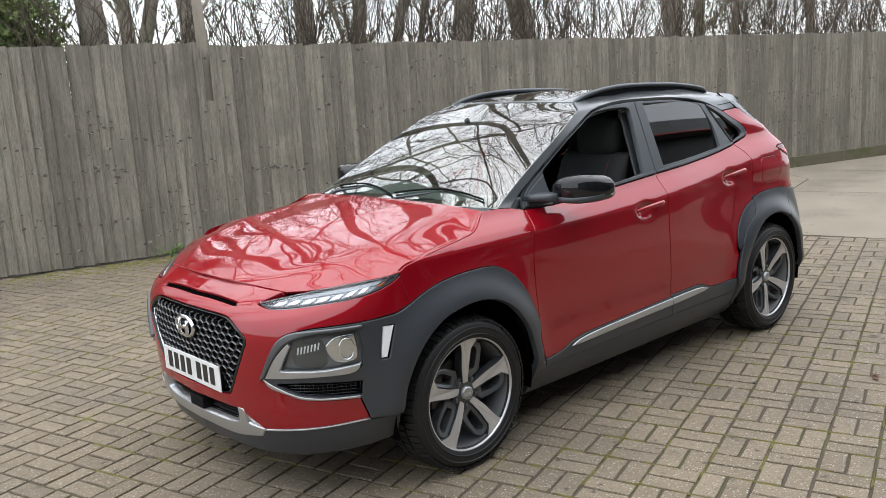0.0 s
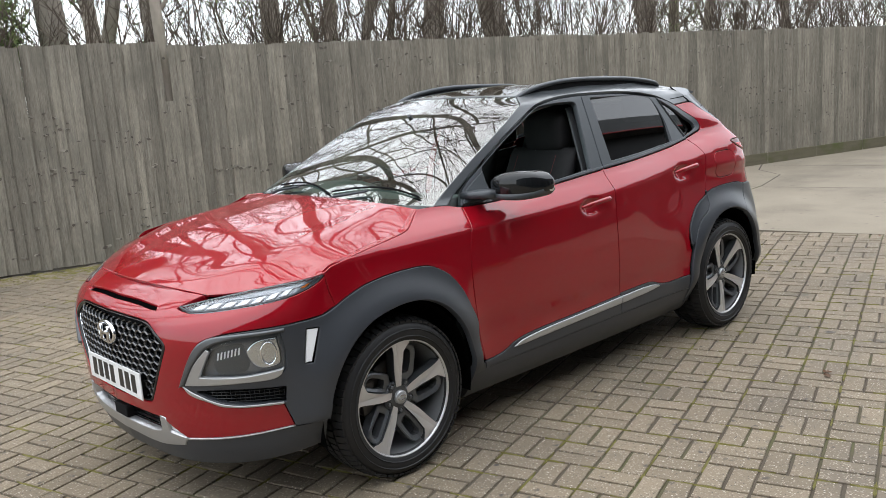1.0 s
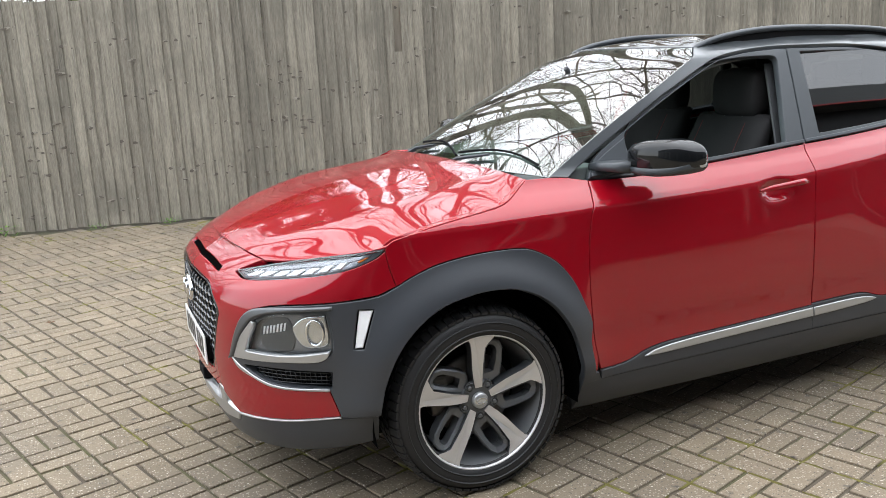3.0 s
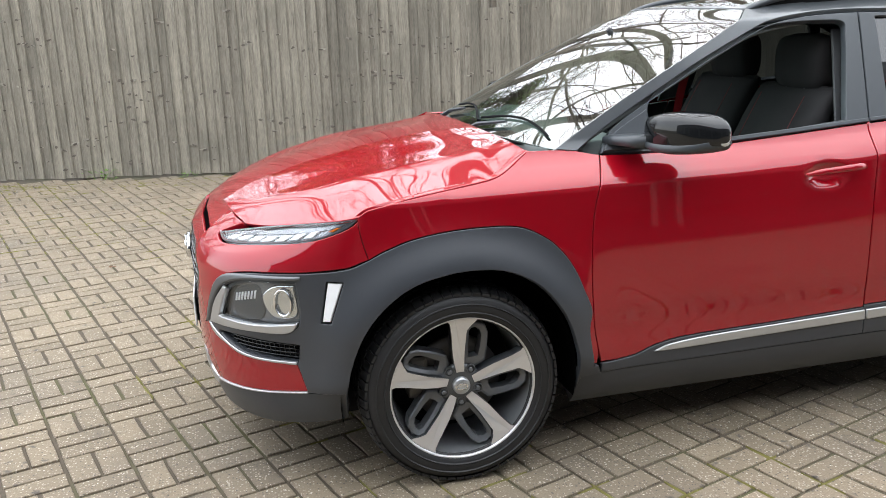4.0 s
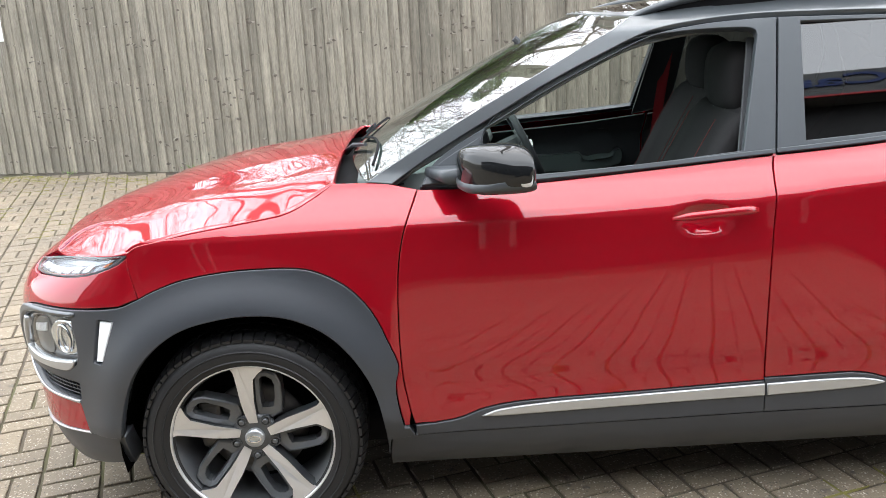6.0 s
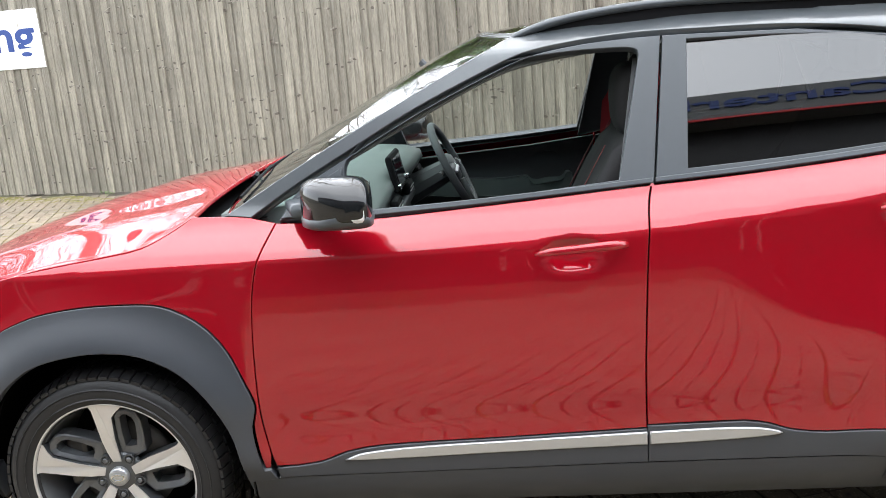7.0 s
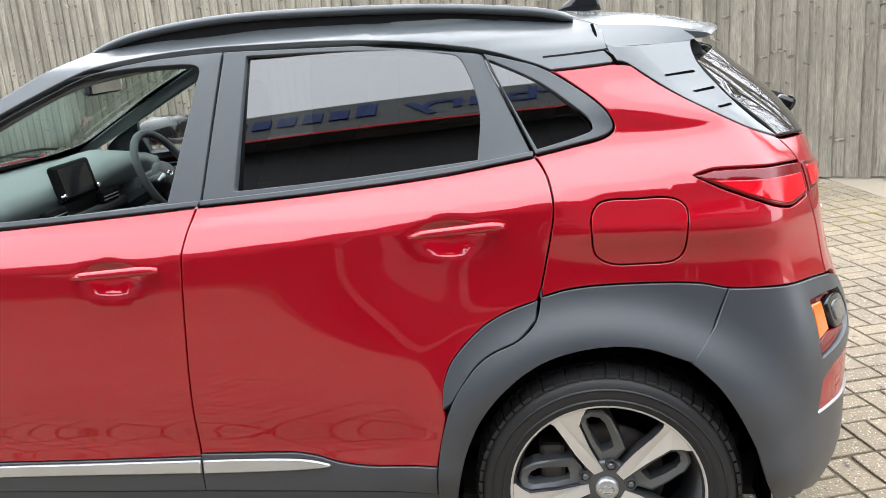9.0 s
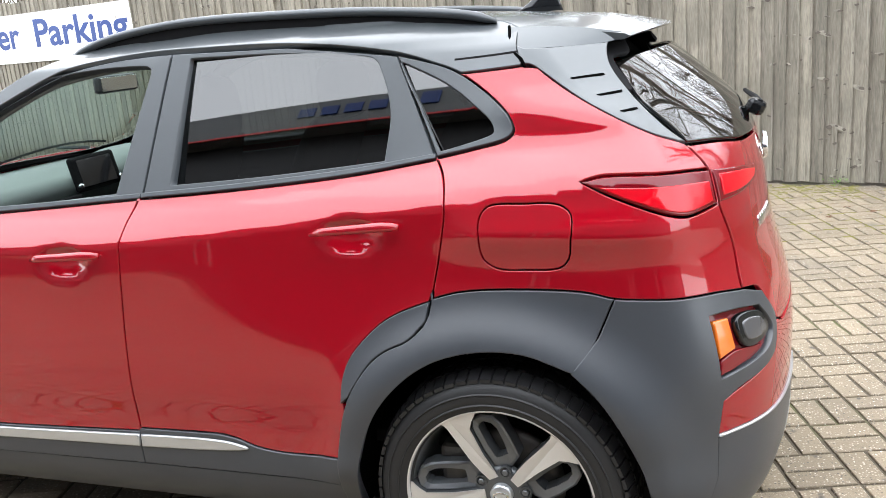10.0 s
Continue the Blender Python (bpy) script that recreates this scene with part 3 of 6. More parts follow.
def skin(s, z):
    """The body's near side: s runs from the nose's middle along the flank to the tail's middle, z is the height."""
    s, z = np.broadcast_arrays(np.asarray(s, float), np.asarray(z, float))
    o = OUTLINE(np.clip(s, S_FRONT, S_REAR))
    x, k = o[..., 0], o[..., 1]
    zp = z - (BELT(x) - 1.06) * smooth(.6, .95, z)
    w = FLANK(np.clip(zp, .1, 1.58))
    w = w - .035 * smooth(2.0, 1.2, x) * smooth(.95, 1.1, z)
    w = w - .030 * smooth(2.5, 3.1, x) * smooth(.6, .95, z)
    lean = np.clip((z - 1.06) / .36, 0, 1.4)
    top = np.maximum(np.interp(x, [2.06, 2.25, 2.55, 2.85, 3.15, 3.45], [1.508, 1.524, 1.533, 1.530, 1.516, 1.508]), 1.508)
    w = w - .026 * smooth(1.6, 2.3, x) * lean - .075 * smooth(top - .055, top - .003, z) * smooth(1.5, 2.0, x)
    w = w - (.045 * lean + .035 * smooth(1.42, 1.475, z)) * smooth(3.05, 3.5, x)
    w = w + .019 * np.exp(-((z - 1.0) / .042) ** 2) * smooth(3.28, 3.5, x) * smooth(4.15, 3.8, x)
    w = w + .019 * np.exp(-((z - 1.262 - .10 * (3.75 - x)) / .048) ** 2) * smooth(3.36, 3.60, x) * smooth(4.12, 3.9, x)
    for xc in (.85, 3.45):
        r = np.hypot(x - xc, z - .333)
        w = w + .030 * np.exp(-((r - .40) / (.105 if xc < 2 else .085)) ** 2) * smooth(.30, .45, z + .1 * np.abs(x - xc))
    for sc, zc in HANDLES:
        w = w - .022 * np.exp(-(((x - sc - .10) / .072) ** 2 + ((z - zc + .004) / .040) ** 2) ** 2)
    nx = NOSE_X(np.clip(z, .1, 1.0)) * smooth(.62, .05, x) 
    tx = TAIL_X(np.clip(z, .1, 1.55)) * smooth(3.3, 4.1, x)
    return np.stack([x + nx + tx, -k * w, z], -1)

def flared(s, z):
    """The skin with the plastic arches standing out towards their lips."""
    p = skin(s, z)
    out = 0
    for xc in (.85, 3.45):
        r = np.hypot(p[..., 0] - xc, p[..., 2] - .333)
        out = out + .016 * smooth(.545, .40, r) * smooth(.28, .42, p[..., 2])
    return p + np.stack([0 * out, -out, 0 * out], -1)


from mathutils.geometry import delaunay_2d_cdt


def spline_points(pts, step=.014, closed=True):
    """A loop through points; (a, b) is smooth, (a, b, 1) is a corner."""
    n, out = len(pts), []
    P = [np.array(p[:2], float) for p in pts]
    C = [len(p) > 2 for p in pts]
    for i in range(n if closed else n - 1):
        p1, p2 = P[i], P[(i + 1) % n]
        p0 = P[i - 1] if not C[i] and (closed or i) else p1 + (p1 - p2) * .0001
        p3 = P[(i + 2) % n] if not C[(i + 1) % n] and (closed or i + 2 < n) else p2 + (p2 - p1) * .0001
        d = np.linalg.norm(p2 - p1)
        k = max(1, int(d / step + .5))
        if C[i] and C[(i + 1) % n]:
            out += [p1 + (p2 - p1) * j / k for j in range(k)]
            continue
        m1 = (p2 - p0) / max(np.linalg.norm(p2 - p1) + np.linalg.norm(p1 - p0), 1e-6) * d
        m2 = (p3 - p1) / max(np.linalg.norm(p3 - p2) + np.linalg.norm(p2 - p1), 1e-6) * d
        if C[i]:
            m1 = (p2 - p1)
        if C[(i + 1) % n]:
            m2 = (p2 - p1)
        for j in range(k):
            t = j / k
            out.append((2 * t ** 3 - 3 * t * t + 1) * p1 + (t ** 3 - 2 * t * t + t) * m1 + (-2 * t ** 3 + 3 * t * t) * p2 + (t ** 3 - t * t) * m2)
    if not closed:
        out.append(P[-1])
    return np.array(out)


def inset(loop, d):
    """The loop moved inwards by d, and its outward directions."""
    a, b = np.roll(loop, 1, 0), np.roll(loop, -1, 0)
    area = np.sum(loop[:, 0] * b[:, 1] - b[:, 0] * loop[:, 1])
    t1, t2 = loop - a, b - loop
    t1 /= np.linalg.norm(t1, axis=1, keepdims=True) + 1e-9
    t2 /= np.linalg.norm(t2, axis=1, keepdims=True) + 1e-9
    t = t1 + t2
    t /= np.linalg.norm(t, axis=1, keepdims=True) + 1e-9
    n = np.stack([t[:, 1], -t[:, 0]], 1) * (1 if area > 0 else -1)
    return loop - n * d, n


def inside(loop, q):
    x, y = q[:, 0][:, None], q[:, 1][:, None]
    a, b = loop, np.roll(loop, -1, 0)
    with np.errstate(divide="ignore", invalid="ignore"):
        cross = ((a[:, 1] > y) != (b[:, 1] > y)) & (x < (b[:, 0] - a[:, 0]) * (y - a[:, 1]) / (b[:, 1] - a[:, 1] + 1e-12) + a[:, 0])
    return cross.sum(1) % 2 == 1


def normals_of(surface, q, e=(.003, .003)):
    da = surface(q[:, 0] + e[0], q[:, 1]) - surface(q[:, 0] - e[0], q[:, 1])
    db = surface(q[:, 0], q[:, 1] + e[1]) - surface(q[:, 0], q[:, 1] - e[1])
    n = np.cross(da, db)
    return n / (np.linalg.norm(n, axis=1, keepdims=True) + 1e-12)


def panel_data(outline, holes=(), surface=skin, off=0.0, gap=.002, edge=.0025, thick=.012, step=.028, flip=False, scale=(1, 1), tstep=.014):
    """A pressed panel: a loop (with holes) on a surface, with rolled edges turned inwards."""
    sc = np.array(scale, float)
    loops = [spline_points([(p[0] * sc[0], p[1] * sc[1], *p[2:]) for p in outline], tstep)]
    loops += [spline_points([(p[0] * sc[0], p[1] * sc[1], *p[2:]) for p in h], tstep) for h in holes]
    sf = (lambda a, b: surface(a / sc[0], b / sc[1]))
    tops, rings, outs = [], [], []
    for i, lp in enumerate(loops):
        sgn = 1 if i == 0 else -1
        top, n = inset(lp, sgn * (gap + edge))
        tops.append(top)
        rings.append(inset(lp, sgn * gap)[0])
        outs.append(n * sgn)
    lo, hi = tops[0].min(0), tops[0].max(0)
    g = np.stack(np.meshgrid(np.arange(lo[0] + step / 2, hi[0], step), np.arange(lo[1] + step / 2, hi[1], step)), -1).reshape(-1, 2)
    if len(g):
        keep = inside(tops[0], g)
        for h in tops[1:]:
            keep &= ~inside(h, g)
        for lp in tops:
            keep &= (np.linalg.norm(g[:, None] - lp[None], axis=2).min(1) > step * .45)
        g = g[keep]
    flat, cons, start = [], [], 0
    for lp in tops:
        flat += [Vector(p) for p in lp]
        cons += [(start + k, start + (k + 1) % len(lp)) for k in range(len(lp))]
        start += len(lp)
    flat += [Vector(p) for p in g]
    v2, _, f2, ov, _, _ = delaunay_2d_cdt(flat, cons, [], 0, 1e-6)
    q = np.array([(v.x, v.y) for v in v2])
    f2 = np.array([f for f in f2 if len(f) == 3])
    mid = q[f2].mean(1)
    keep = inside(tops[0], mid)
    for h in tops[1:]:
        keep &= ~inside(h, mid)
    f2 = f2[keep]
    e = (.003, .003)
    p3 = sf(q[:, 0], q[:, 1])
    n3 = normals_of(sf, q, e)
    if flip:
        n3 = -n3
    depth = off + 0 * q[:, 0]
    p3 = p3 + n3 * depth[:, None]
    vs, ns, fs = list(p3), list(n3), []
    a, b, c = p3[f2[:, 0]], p3[f2[:, 1]], p3[f2[:, 2]]
    facing = np.einsum("ij,ij->i", np.cross(b - a, c - a), n3[f2[:, 0]]) > 0
    fs = [tuple(f) if ok else tuple(f[::-1]) for f, ok in zip(f2, facing)]
    where = {}
    for k, src in enumerate(ov):
        for o in src:
            where[o] = k
    start = 0
    for top, ring, outd in zip(tops, rings, outs):
        m = len(top)
        r3, rn = sf(ring[:, 0], ring[:, 1]), normals_of(sf, ring, e)
        t3 = sf(top[:, 0], top[:, 1])
        if flip:
            rn = -rn
        side = r3 - t3
        side /= np.linalg.norm(side, axis=1, keepdims=True) + 1e-9
        o = len(vs)
        vs += list(r3 + rn * (off - edge * .8))
        ns += list((rn * .45 + side * .9) / np.linalg.norm(rn * .45 + side * .9, axis=1, keepdims=True))
        vs += list(r3 + rn * (off - thick))
        ns += list(side)
        for k in range(m):
            j = (k + 1) % m
            ia, ib = where.get(start + k, None), where.get(start + j, None)
            if ia is None or ib is None:
                continue
            for quad in ((ia, o + k, o + j, ib), (o + k, o + m + k, o + m + j, o + j)):
                A, B, C = (vs[i] for i in quad[:3])
                fs.append(quad if np.dot(np.cross(B - A, C - A), ns[o + k]) > 0 else quad[::-1])
        start += m
    return vs, fs, ns


def panel(name, outline, mat, parent, label="", mirror=True, **k):
    """The near panel and, with mirror, its twin on the far side. Parents may be a pair."""
    vs, fs, ns = panel_data(outline, **k)
    pa = parent if isinstance(parent, tuple) else (parent, parent)
    obs = [mesh_part(name, vs, fs, mat, pa[0], label, True, ns)]
    if mirror:
        fl = np.array([1, -1, 1])
        obs.append(mesh_part(name, [v * fl for v in vs], [f[::-1] for f in fs], mat, pa[1], label, True, [n * fl for n in ns]))
    return tuple(obs)


def both(name, vs, fs, mat, parent, label="", smooth_shade=True):
    """A near part and its mirrored twin."""
    pa = parent if isinstance(parent, tuple) else (parent, parent)
    fl = Vector((1, -1, 1))
    vs = [Vector(v) for v in vs]
    return (mesh_part(name, vs, fs, mat, pa[0], label, smooth_shade), mesh_part(name, [v * fl for v in vs], [tuple(f)[::-1] for f in fs], mat, pa[1], label, smooth_shade))


car = tagged(empty("car", (2.08, 0, 0)), "metallic red crossover with dark roof parked on block paving", "car")
root = empty("body", (-2.08, 0, 0), car)
FRONT, REAR = float(S_FRONT), float(S_REAR)

# shared seams
GAP_F = [(1.378, 1.044), (1.338, .955), (1.316, .865), (1.306, .76), (1.303, .62), (1.308, .5), (1.324, .40), (1.338, .322)]
GAP_B = [(2.422, 1.098), (2.405, 1.04), (2.396, .95), (2.388, .82), (2.379, .6), (2.380, .44), (2.380, .332)]
GAP_R = [(3.297, 1.176), (3.33, 1.129), (3.344, 1.066), (3.333, .989), (3.306, .867), (3.291, .793), (3.247, .749), (3.181, .717), (3.135, .68), (3.076, .595), (3.038, .474), (3.019, .33)]
BELT_LINE = [(1.378, 1.044), (1.6, 1.042), (2.0, 1.063), (2.422, 1.09), (2.76, 1.110), (3.05, 1.134), (3.297, 1.168)]
FENDER_ARCH = [(.565, .790), (.618, .814), (.701, .841), (.815, .857), (.93, .860), (1.042, .852), (1.107, .828), (1.175, .782), (1.232, .71), (1.272, .62), (1.296, .55), (1.285, .496), (1.289, .437), (1.303, .36)]
ARCH_F = [(1.250, .252), (1.242, .389), (1.217, .495), (1.17, .587), (1.098, .667), (1.002, .718), (.906, .735), (.808, .732), (.693, .705), (.605, .649), (.537, .569), (.491, .464), (.468, .373)]
ARCH_R = [(3.87, .30), (3.83, .374), (3.803, .463), (3.765, .548), (3.714, .631), (3.653, .695), (3.548, .730), (3.437, .733), (3.324, .707), (3.236, .654), (3.156, .568), (3.105, .462), (3.072, .326), (3.065, .245)]
HOOD_SIDE = [(.525, .922), (.564, .940), (.753, .971), (.917, .990), (1.0, 1.003), (1.075, 1.035), (1.135, 1.069)]


def corner(p):
    return (p[0], p[1], 1)


def chain(*lists):
    """Lists of points joined into one loop, with corners where they meet."""
    out = []
    for l in lists:
        l = list(l)
        out += [corner(l[0]), *l[1:-1], corner(l[-1])] if len(l) > 1 else [corner(l[0])]
    res = []
    for p in out:
        if not res or (res[-1][0] - p[0]) ** 2 + (res[-1][1] - p[1]) ** 2 > 1e-7:
            res.append(p)
    return res


# fenders
fender = panel("fender", chain(FENDER_ARCH, [(1.318, .36)], GAP_F[::-1][1:], [(1.30, 1.060), (1.235, 1.066), (1.135, 1.069)], HOOD_SIDE[::-1], [(.525, .905)]), RED, root, gap=.001)
panel("bonnet_channel", chain([(.50, .90), (.564, .925), (.753, .955), (.917, .972), (1.01, .985), (1.09, 1.02), (1.16, 1.06)], [(1.13, 1.075), (1.06, 1.045), (.99, 1.015), (.917, 1.003), (.753, .985), (.564, .95), (.50, .922)]), RED, root, off=-.007, gap=0, thick=.003)
# front doors
RED_BOTTOM_F = [(1.338, .362), (1.395, .358), (1.465, .367), (1.544, .394), (1.657, .410), (2.0, .420), (2.38, .432)]
front_door = panel("front_door", chain(GAP_F[:-1] + [(1.333, .362)], RED_BOTTOM_F[1:], GAP_B[:-1][::-1][0:] , BELT_LINE[:4][::-1]), RED, root, step=.018)
panel("door_cladding", chain([(1.338, .322), (1.335, .358)], RED_BOTTOM_F[1:], [(2.38, .332)], [(1.9, .327)]), CLAD, front_door, off=.004, gap=.001)
panel("trim_strip", [(1.532, .373, 1), (1.587, .391), (1.745, .405), (2.0, .413), (2.378, .424, 1), (2.378, .388, 1), (2.0, .381), (1.587, .371)], SILVER, front_door, off=.012, gap=0, edge=.004)
# rear doors
RED_BOTTOM_R = [(2.382, .440), (2.64, .443), (2.70, .434), (2.76, .415), (2.83, .405), (2.90, .404), (3.025, .414)]
DOOR_CLAD = [(3.296, .838), (3.212, .807), (3.152, .77), (3.082, .697), (3.056, .637), (3.051, .575)]
rear_door = panel("rear_door", chain(GAP_B[:-2] + [(2.380, .442)], RED_BOTTOM_R, [(3.030, .44), (3.045, .50), (3.056, .55)], DOOR_CLAD[::-1], GAP_R[:5][::-1], BELT_LINE[3:][::-1]), RED, root, step=.018)
panel("arch_cladding", chain(DOOR_CLAD, GAP_R[5:10][::-1]), CLAD, rear_door, surface=flared, off=.006, gap=.001)
panel("door_cladding", chain([(2.38, .332), (2.38, .44)], RED_BOTTOM_R[1:], [(3.019, .332)]), CLAD, rear_door, off=.004, gap=.001)
panel("trim_strip", [(2.386, .424, 1), (2.56, .428), (2.66, .426), (2.71, .419), (2.740, .409), (2.70, .401), (2.56, .393), (2.386, .388, 1)], SILVER, rear_door, off=.012, gap=0, edge=.004)
# sills
panel("sill", [(1.252, .25, 1), (1.262, .322, 1), (2.2, .330), (3.019, .332, 1), (3.06, .245, 1), (3.06, .19, 1), (2.2, .19), (1.252, .19, 1)], CLAD, root, thick=.05)
# rear quarters
SURROUND = [(3.305, 1.172), (3.407, 1.190), (3.501, 1.208), (3.533, 1.231), (3.512, 1.276), (3.405, 1.341), (3.35, 1.369)]
GARNISH = [(3.62, 1.384), (3.717, 1.372), (3.857, 1.276), (3.955, 1.213), (4.045, 1.182)]
REAR_CLAD_TOP = [(3.306, .846), (3.371, .862), (3.45, .870), (3.591, .873), (3.708, .868), (3.779, .853), (3.9, .846), (4.045, .835), (4.15, .82)]
FLAP = [(3.468, 1.071), (3.560, 1.075), (3.660, 1.073), (3.694, 1.05), (3.688, .99), (3.676, .945), (3.648, .924), (3.56, .919), (3.483, .921), (3.444, .945), (3.437, 1.0), (3.44, 1.045)]
panel("rear_quarter_panel", chain(SURROUND, [(3.62, 1.378)], GARNISH[1:], [(4.06, 1.176), (4.108, 1.118), (4.122, 1.03), (4.155, .929), (4.15, .82)], REAR_CLAD_TOP[::-1], GAP_R[:5][::-1]), RED, root,
                holes=[[(3.727, 1.121, 1), (3.80, 1.132), (4.0, 1.124), (4.115, 1.115, 1), (4.116, 1.031, 1), (3.99, 1.024), (3.82, 1.079)], FLAP])
panel("fuel_flap", FLAP, RED, root, gap=.0018)
# cladding
FOG_OUT = [(.565, .790), (.5, .766), (.374, .755), (.176, .746), (.10, .735), (.028, .708), (-.036, .614), (-.069, .55)]
FOG_LOW = [(-.069, .55), (-.041, .512), (.105, .462), (.318, .457)]
LAMP_HOLE = [(.0, .573, 1), (.030, .630), (.064, .687), (.15, .718), (.28, .727), (.333, .729, 1), (.345, .655), (.336, .588), (.30, .573), (.18, .572)]
VENT_HOLE = [(-.0, .525, 1), (.12, .530), (.332, .524, 1), (.324, .466, 1), (.11, .478), (-.0, .517)]
DRL = [(.434, .727, 1), (.484, .724, 1), (.437, .600, 1), (.408, .600, 1)]
panel("front_cladding", chain(FOG_OUT[::-1], FENDER_ARCH, [(1.318, .36)], [(1.336, .322)], [(1.262, .318)], ARCH_F, [(.342, .368)], [(.318, .457)], FOG_LOW[::-1]), CLAD, root, surface=flared, off=.006, step=.02, holes=[LAMP_HOLE, VENT_HOLE, DRL], thick=.03, label="grey plastic arch and lamp surround")
panel("rear_arch_cladding", chain(GAP_R[4:][::-1], REAR_CLAD_TOP[:6], [(3.725, .769)], [(3.679, .688)], ARCH_R[5:], [(3.019, .245)]), CLAD, root, surface=flared, step=.02, off=.006, thick=.03)
REAR_LAMP = [(4.0, .790, 1), (4.10, .783), (4.193, .768, 1), (4.234, .705), (4.19, .668), (3.996, .648, 1)]
panel("rear_corner_cladding", chain(REAR_CLAD_TOP[5:], [(4.235, .795), (4.275, .72), (4.22, .64), (4.05, .607), (4.0, .59)], [(3.987, .502)], [(3.985, .40)], [(3.95, .30)], ARCH_R[:6], [(3.725, .769)]), CLAD, root, surface=flared, step=.02, off=.007, holes=[REAR_LAMP], thick=.03)
# front bumper

def wrap(s, z):
    """The skin carried on past the nose's and the tail's middle onto the far side."""
    s, z = np.broadcast_arrays(np.asarray(s, float), np.asarray(z, float))
    q = np.where(s < FRONT, 2 * FRONT - s, np.where(s > REAR, 2 * REAR - s, s))
    p = skin(q, z)
    flip = np.where((s < FRONT) | (s > REAR), -1.0, 1.0)
    return p * np.stack([np.ones_like(flip), flip, np.ones_like(flip)], -1)


def sym(half, mid=None):
    """A half loop completed with its mirror image about the nose (or the tail)."""
    m = FRONT if mid is None else mid
    other = [(2 * m - p[0], *p[1:]) for p in half[::-1] if abs(p[0] - m) > 1e-6]
    return list(half) + other


LAMP_LOW = [(-.135, .824), (-.04, .812), (.13, .826), (.345, .851), (.48, .886), (.525, .908)]
bumper_half = [(FRONT, .879), (-.3, .876)] + chain([(-.06, .866)], LAMP_LOW, [(.565, .790)], FOG_OUT[1:], FOG_LOW[1:], [(.342, .368)], [(.126, .342)], [(-.107, .318)], [(-.23, .385)]) + [(-.35, .388), (FRONT, .388)]
SLIT = [(FRONT, .828), (-.40, .827), (-.25, .820, 1), (-.238, .810, 1), (-.40, .817), (FRONT, .818)]
GRILLE_HALF = [(FRONT, .778), (-.40, .776), (-.30, .774), (-.239, .766), (-.165, .725), (-.131, .693), (-.145, .655), (-.20, .56), (-.265, .455), (-.29, .442), (-.40, .438), (FRONT, .438)]
bumper = panel("front_bumper", sym(bumper_half), RED, root, mirror=False, surface=wrap, holes=[sym(GRILLE_HALF), sym(SLIT)], thick=.025, step=.022)[0]
panel("vent_slit", sym(SLIT), VOID, bumper, mirror=False, surface=wrap, off=-.012, gap=-.004, label="black mesh slit above the grille")


def scaled(half, k, c):
    return [(c[0] + (p[0] - c[0]) * k, c[1] + (p[1] - c[1]) * k, *p[2:]) for p in half]


# grille: frame, backing, honeycomb
grille = panel("grille", sym(GRILLE_HALF), DARK, root, mirror=False, surface=wrap, off=-.05, gap=-.01, thick=.004, label="black honeycomb radiator grille with chrome side rims")[0]
inner = scaled(GRILLE_HALF, .955, (FRONT, .61))
panel("grille_rim", sym(GRILLE_HALF), BLACK_GLOSS, grille, mirror=False, surface=wrap, off=-.002, gap=.001, edge=.004, holes=[sym(inner)], thick=.03)
panel("chrome_rim", chain([(-.128, .705), (-.131, .693), (-.145, .655), (-.20, .56), (-.268, .45)], [(-.285, .452)], [(-.218, .56), (-.163, .655), (-.15, .693)], [(-.142, .71)]), CHROME, grille, off=-.012, gap=0, edge=.003)
inner_loop = spline_points(sym(inner), .02)
hv, hf = [], []
hx, hz = .046, .037
for i in range(-12, 13):
    for j in range(13):
        c = np.array([FRONT + (i + .5 * (j % 2)) * hx, .445 + j * hz * .80])
        if not inside(inner_loop, c[None] * 1.0)[0]:
            continue
        ring = [(c[0] + hx * .5 * k * ax, c[1] + hz * .53 * k * az) for k in (1.04, .80) for ax, az in ((1, .42), (.0, 1), (-1, .42), (-1, -.42), (0, -1), (1, -.42))]
        ring = np.array(ring)
        p = wrap(ring[:, 0], ring[:, 1])
        n = normals_of(wrap, ring)
        o = len(hv)
        hv += list(p[:6] + n[:6] * -.014) + list(p[6:] + n[6:] * -.018) + list(p[6:] + n[6:] * -.045)
        for k in range(6):
            q = (k + 1) % 6
            hf += [(o + k, o + q, o + 6 + q, o + 6 + k), (o + 6 + k, o + 6 + q, o + 12 + q, o + 12 + k)]
tagged(mesh_part("honeycomb", hv, hf, MESH_GREY, grille), kind="stuff")


def ring_mesh(c, ax, ay, n, ra, rb, width, depth, sides=40):
    """An oval flat ring with depth, in the plane of ax and ay."""
    vs, fs = [], []
    for k in range(sides):
        w = 2 * math.pi * k / sides
        for q, d in ((1, 0), (1, depth * .6), (1 - width * .3, depth), (1 - width * .7, depth), (1 - width, depth * .6), (1 - width, 0)):
            vs.append(c + ax * ra * q * math.cos(w) + ay * (rb - ra * (1 - q)) * math.sin(w) + n * d)
    for k in range(sides):
        for j in range(5):
            a, b = k * 6, ((k + 1) % sides) * 6
            fs.append((a + j, b + j, b + j + 1, a + j + 1))
    return vs, fs


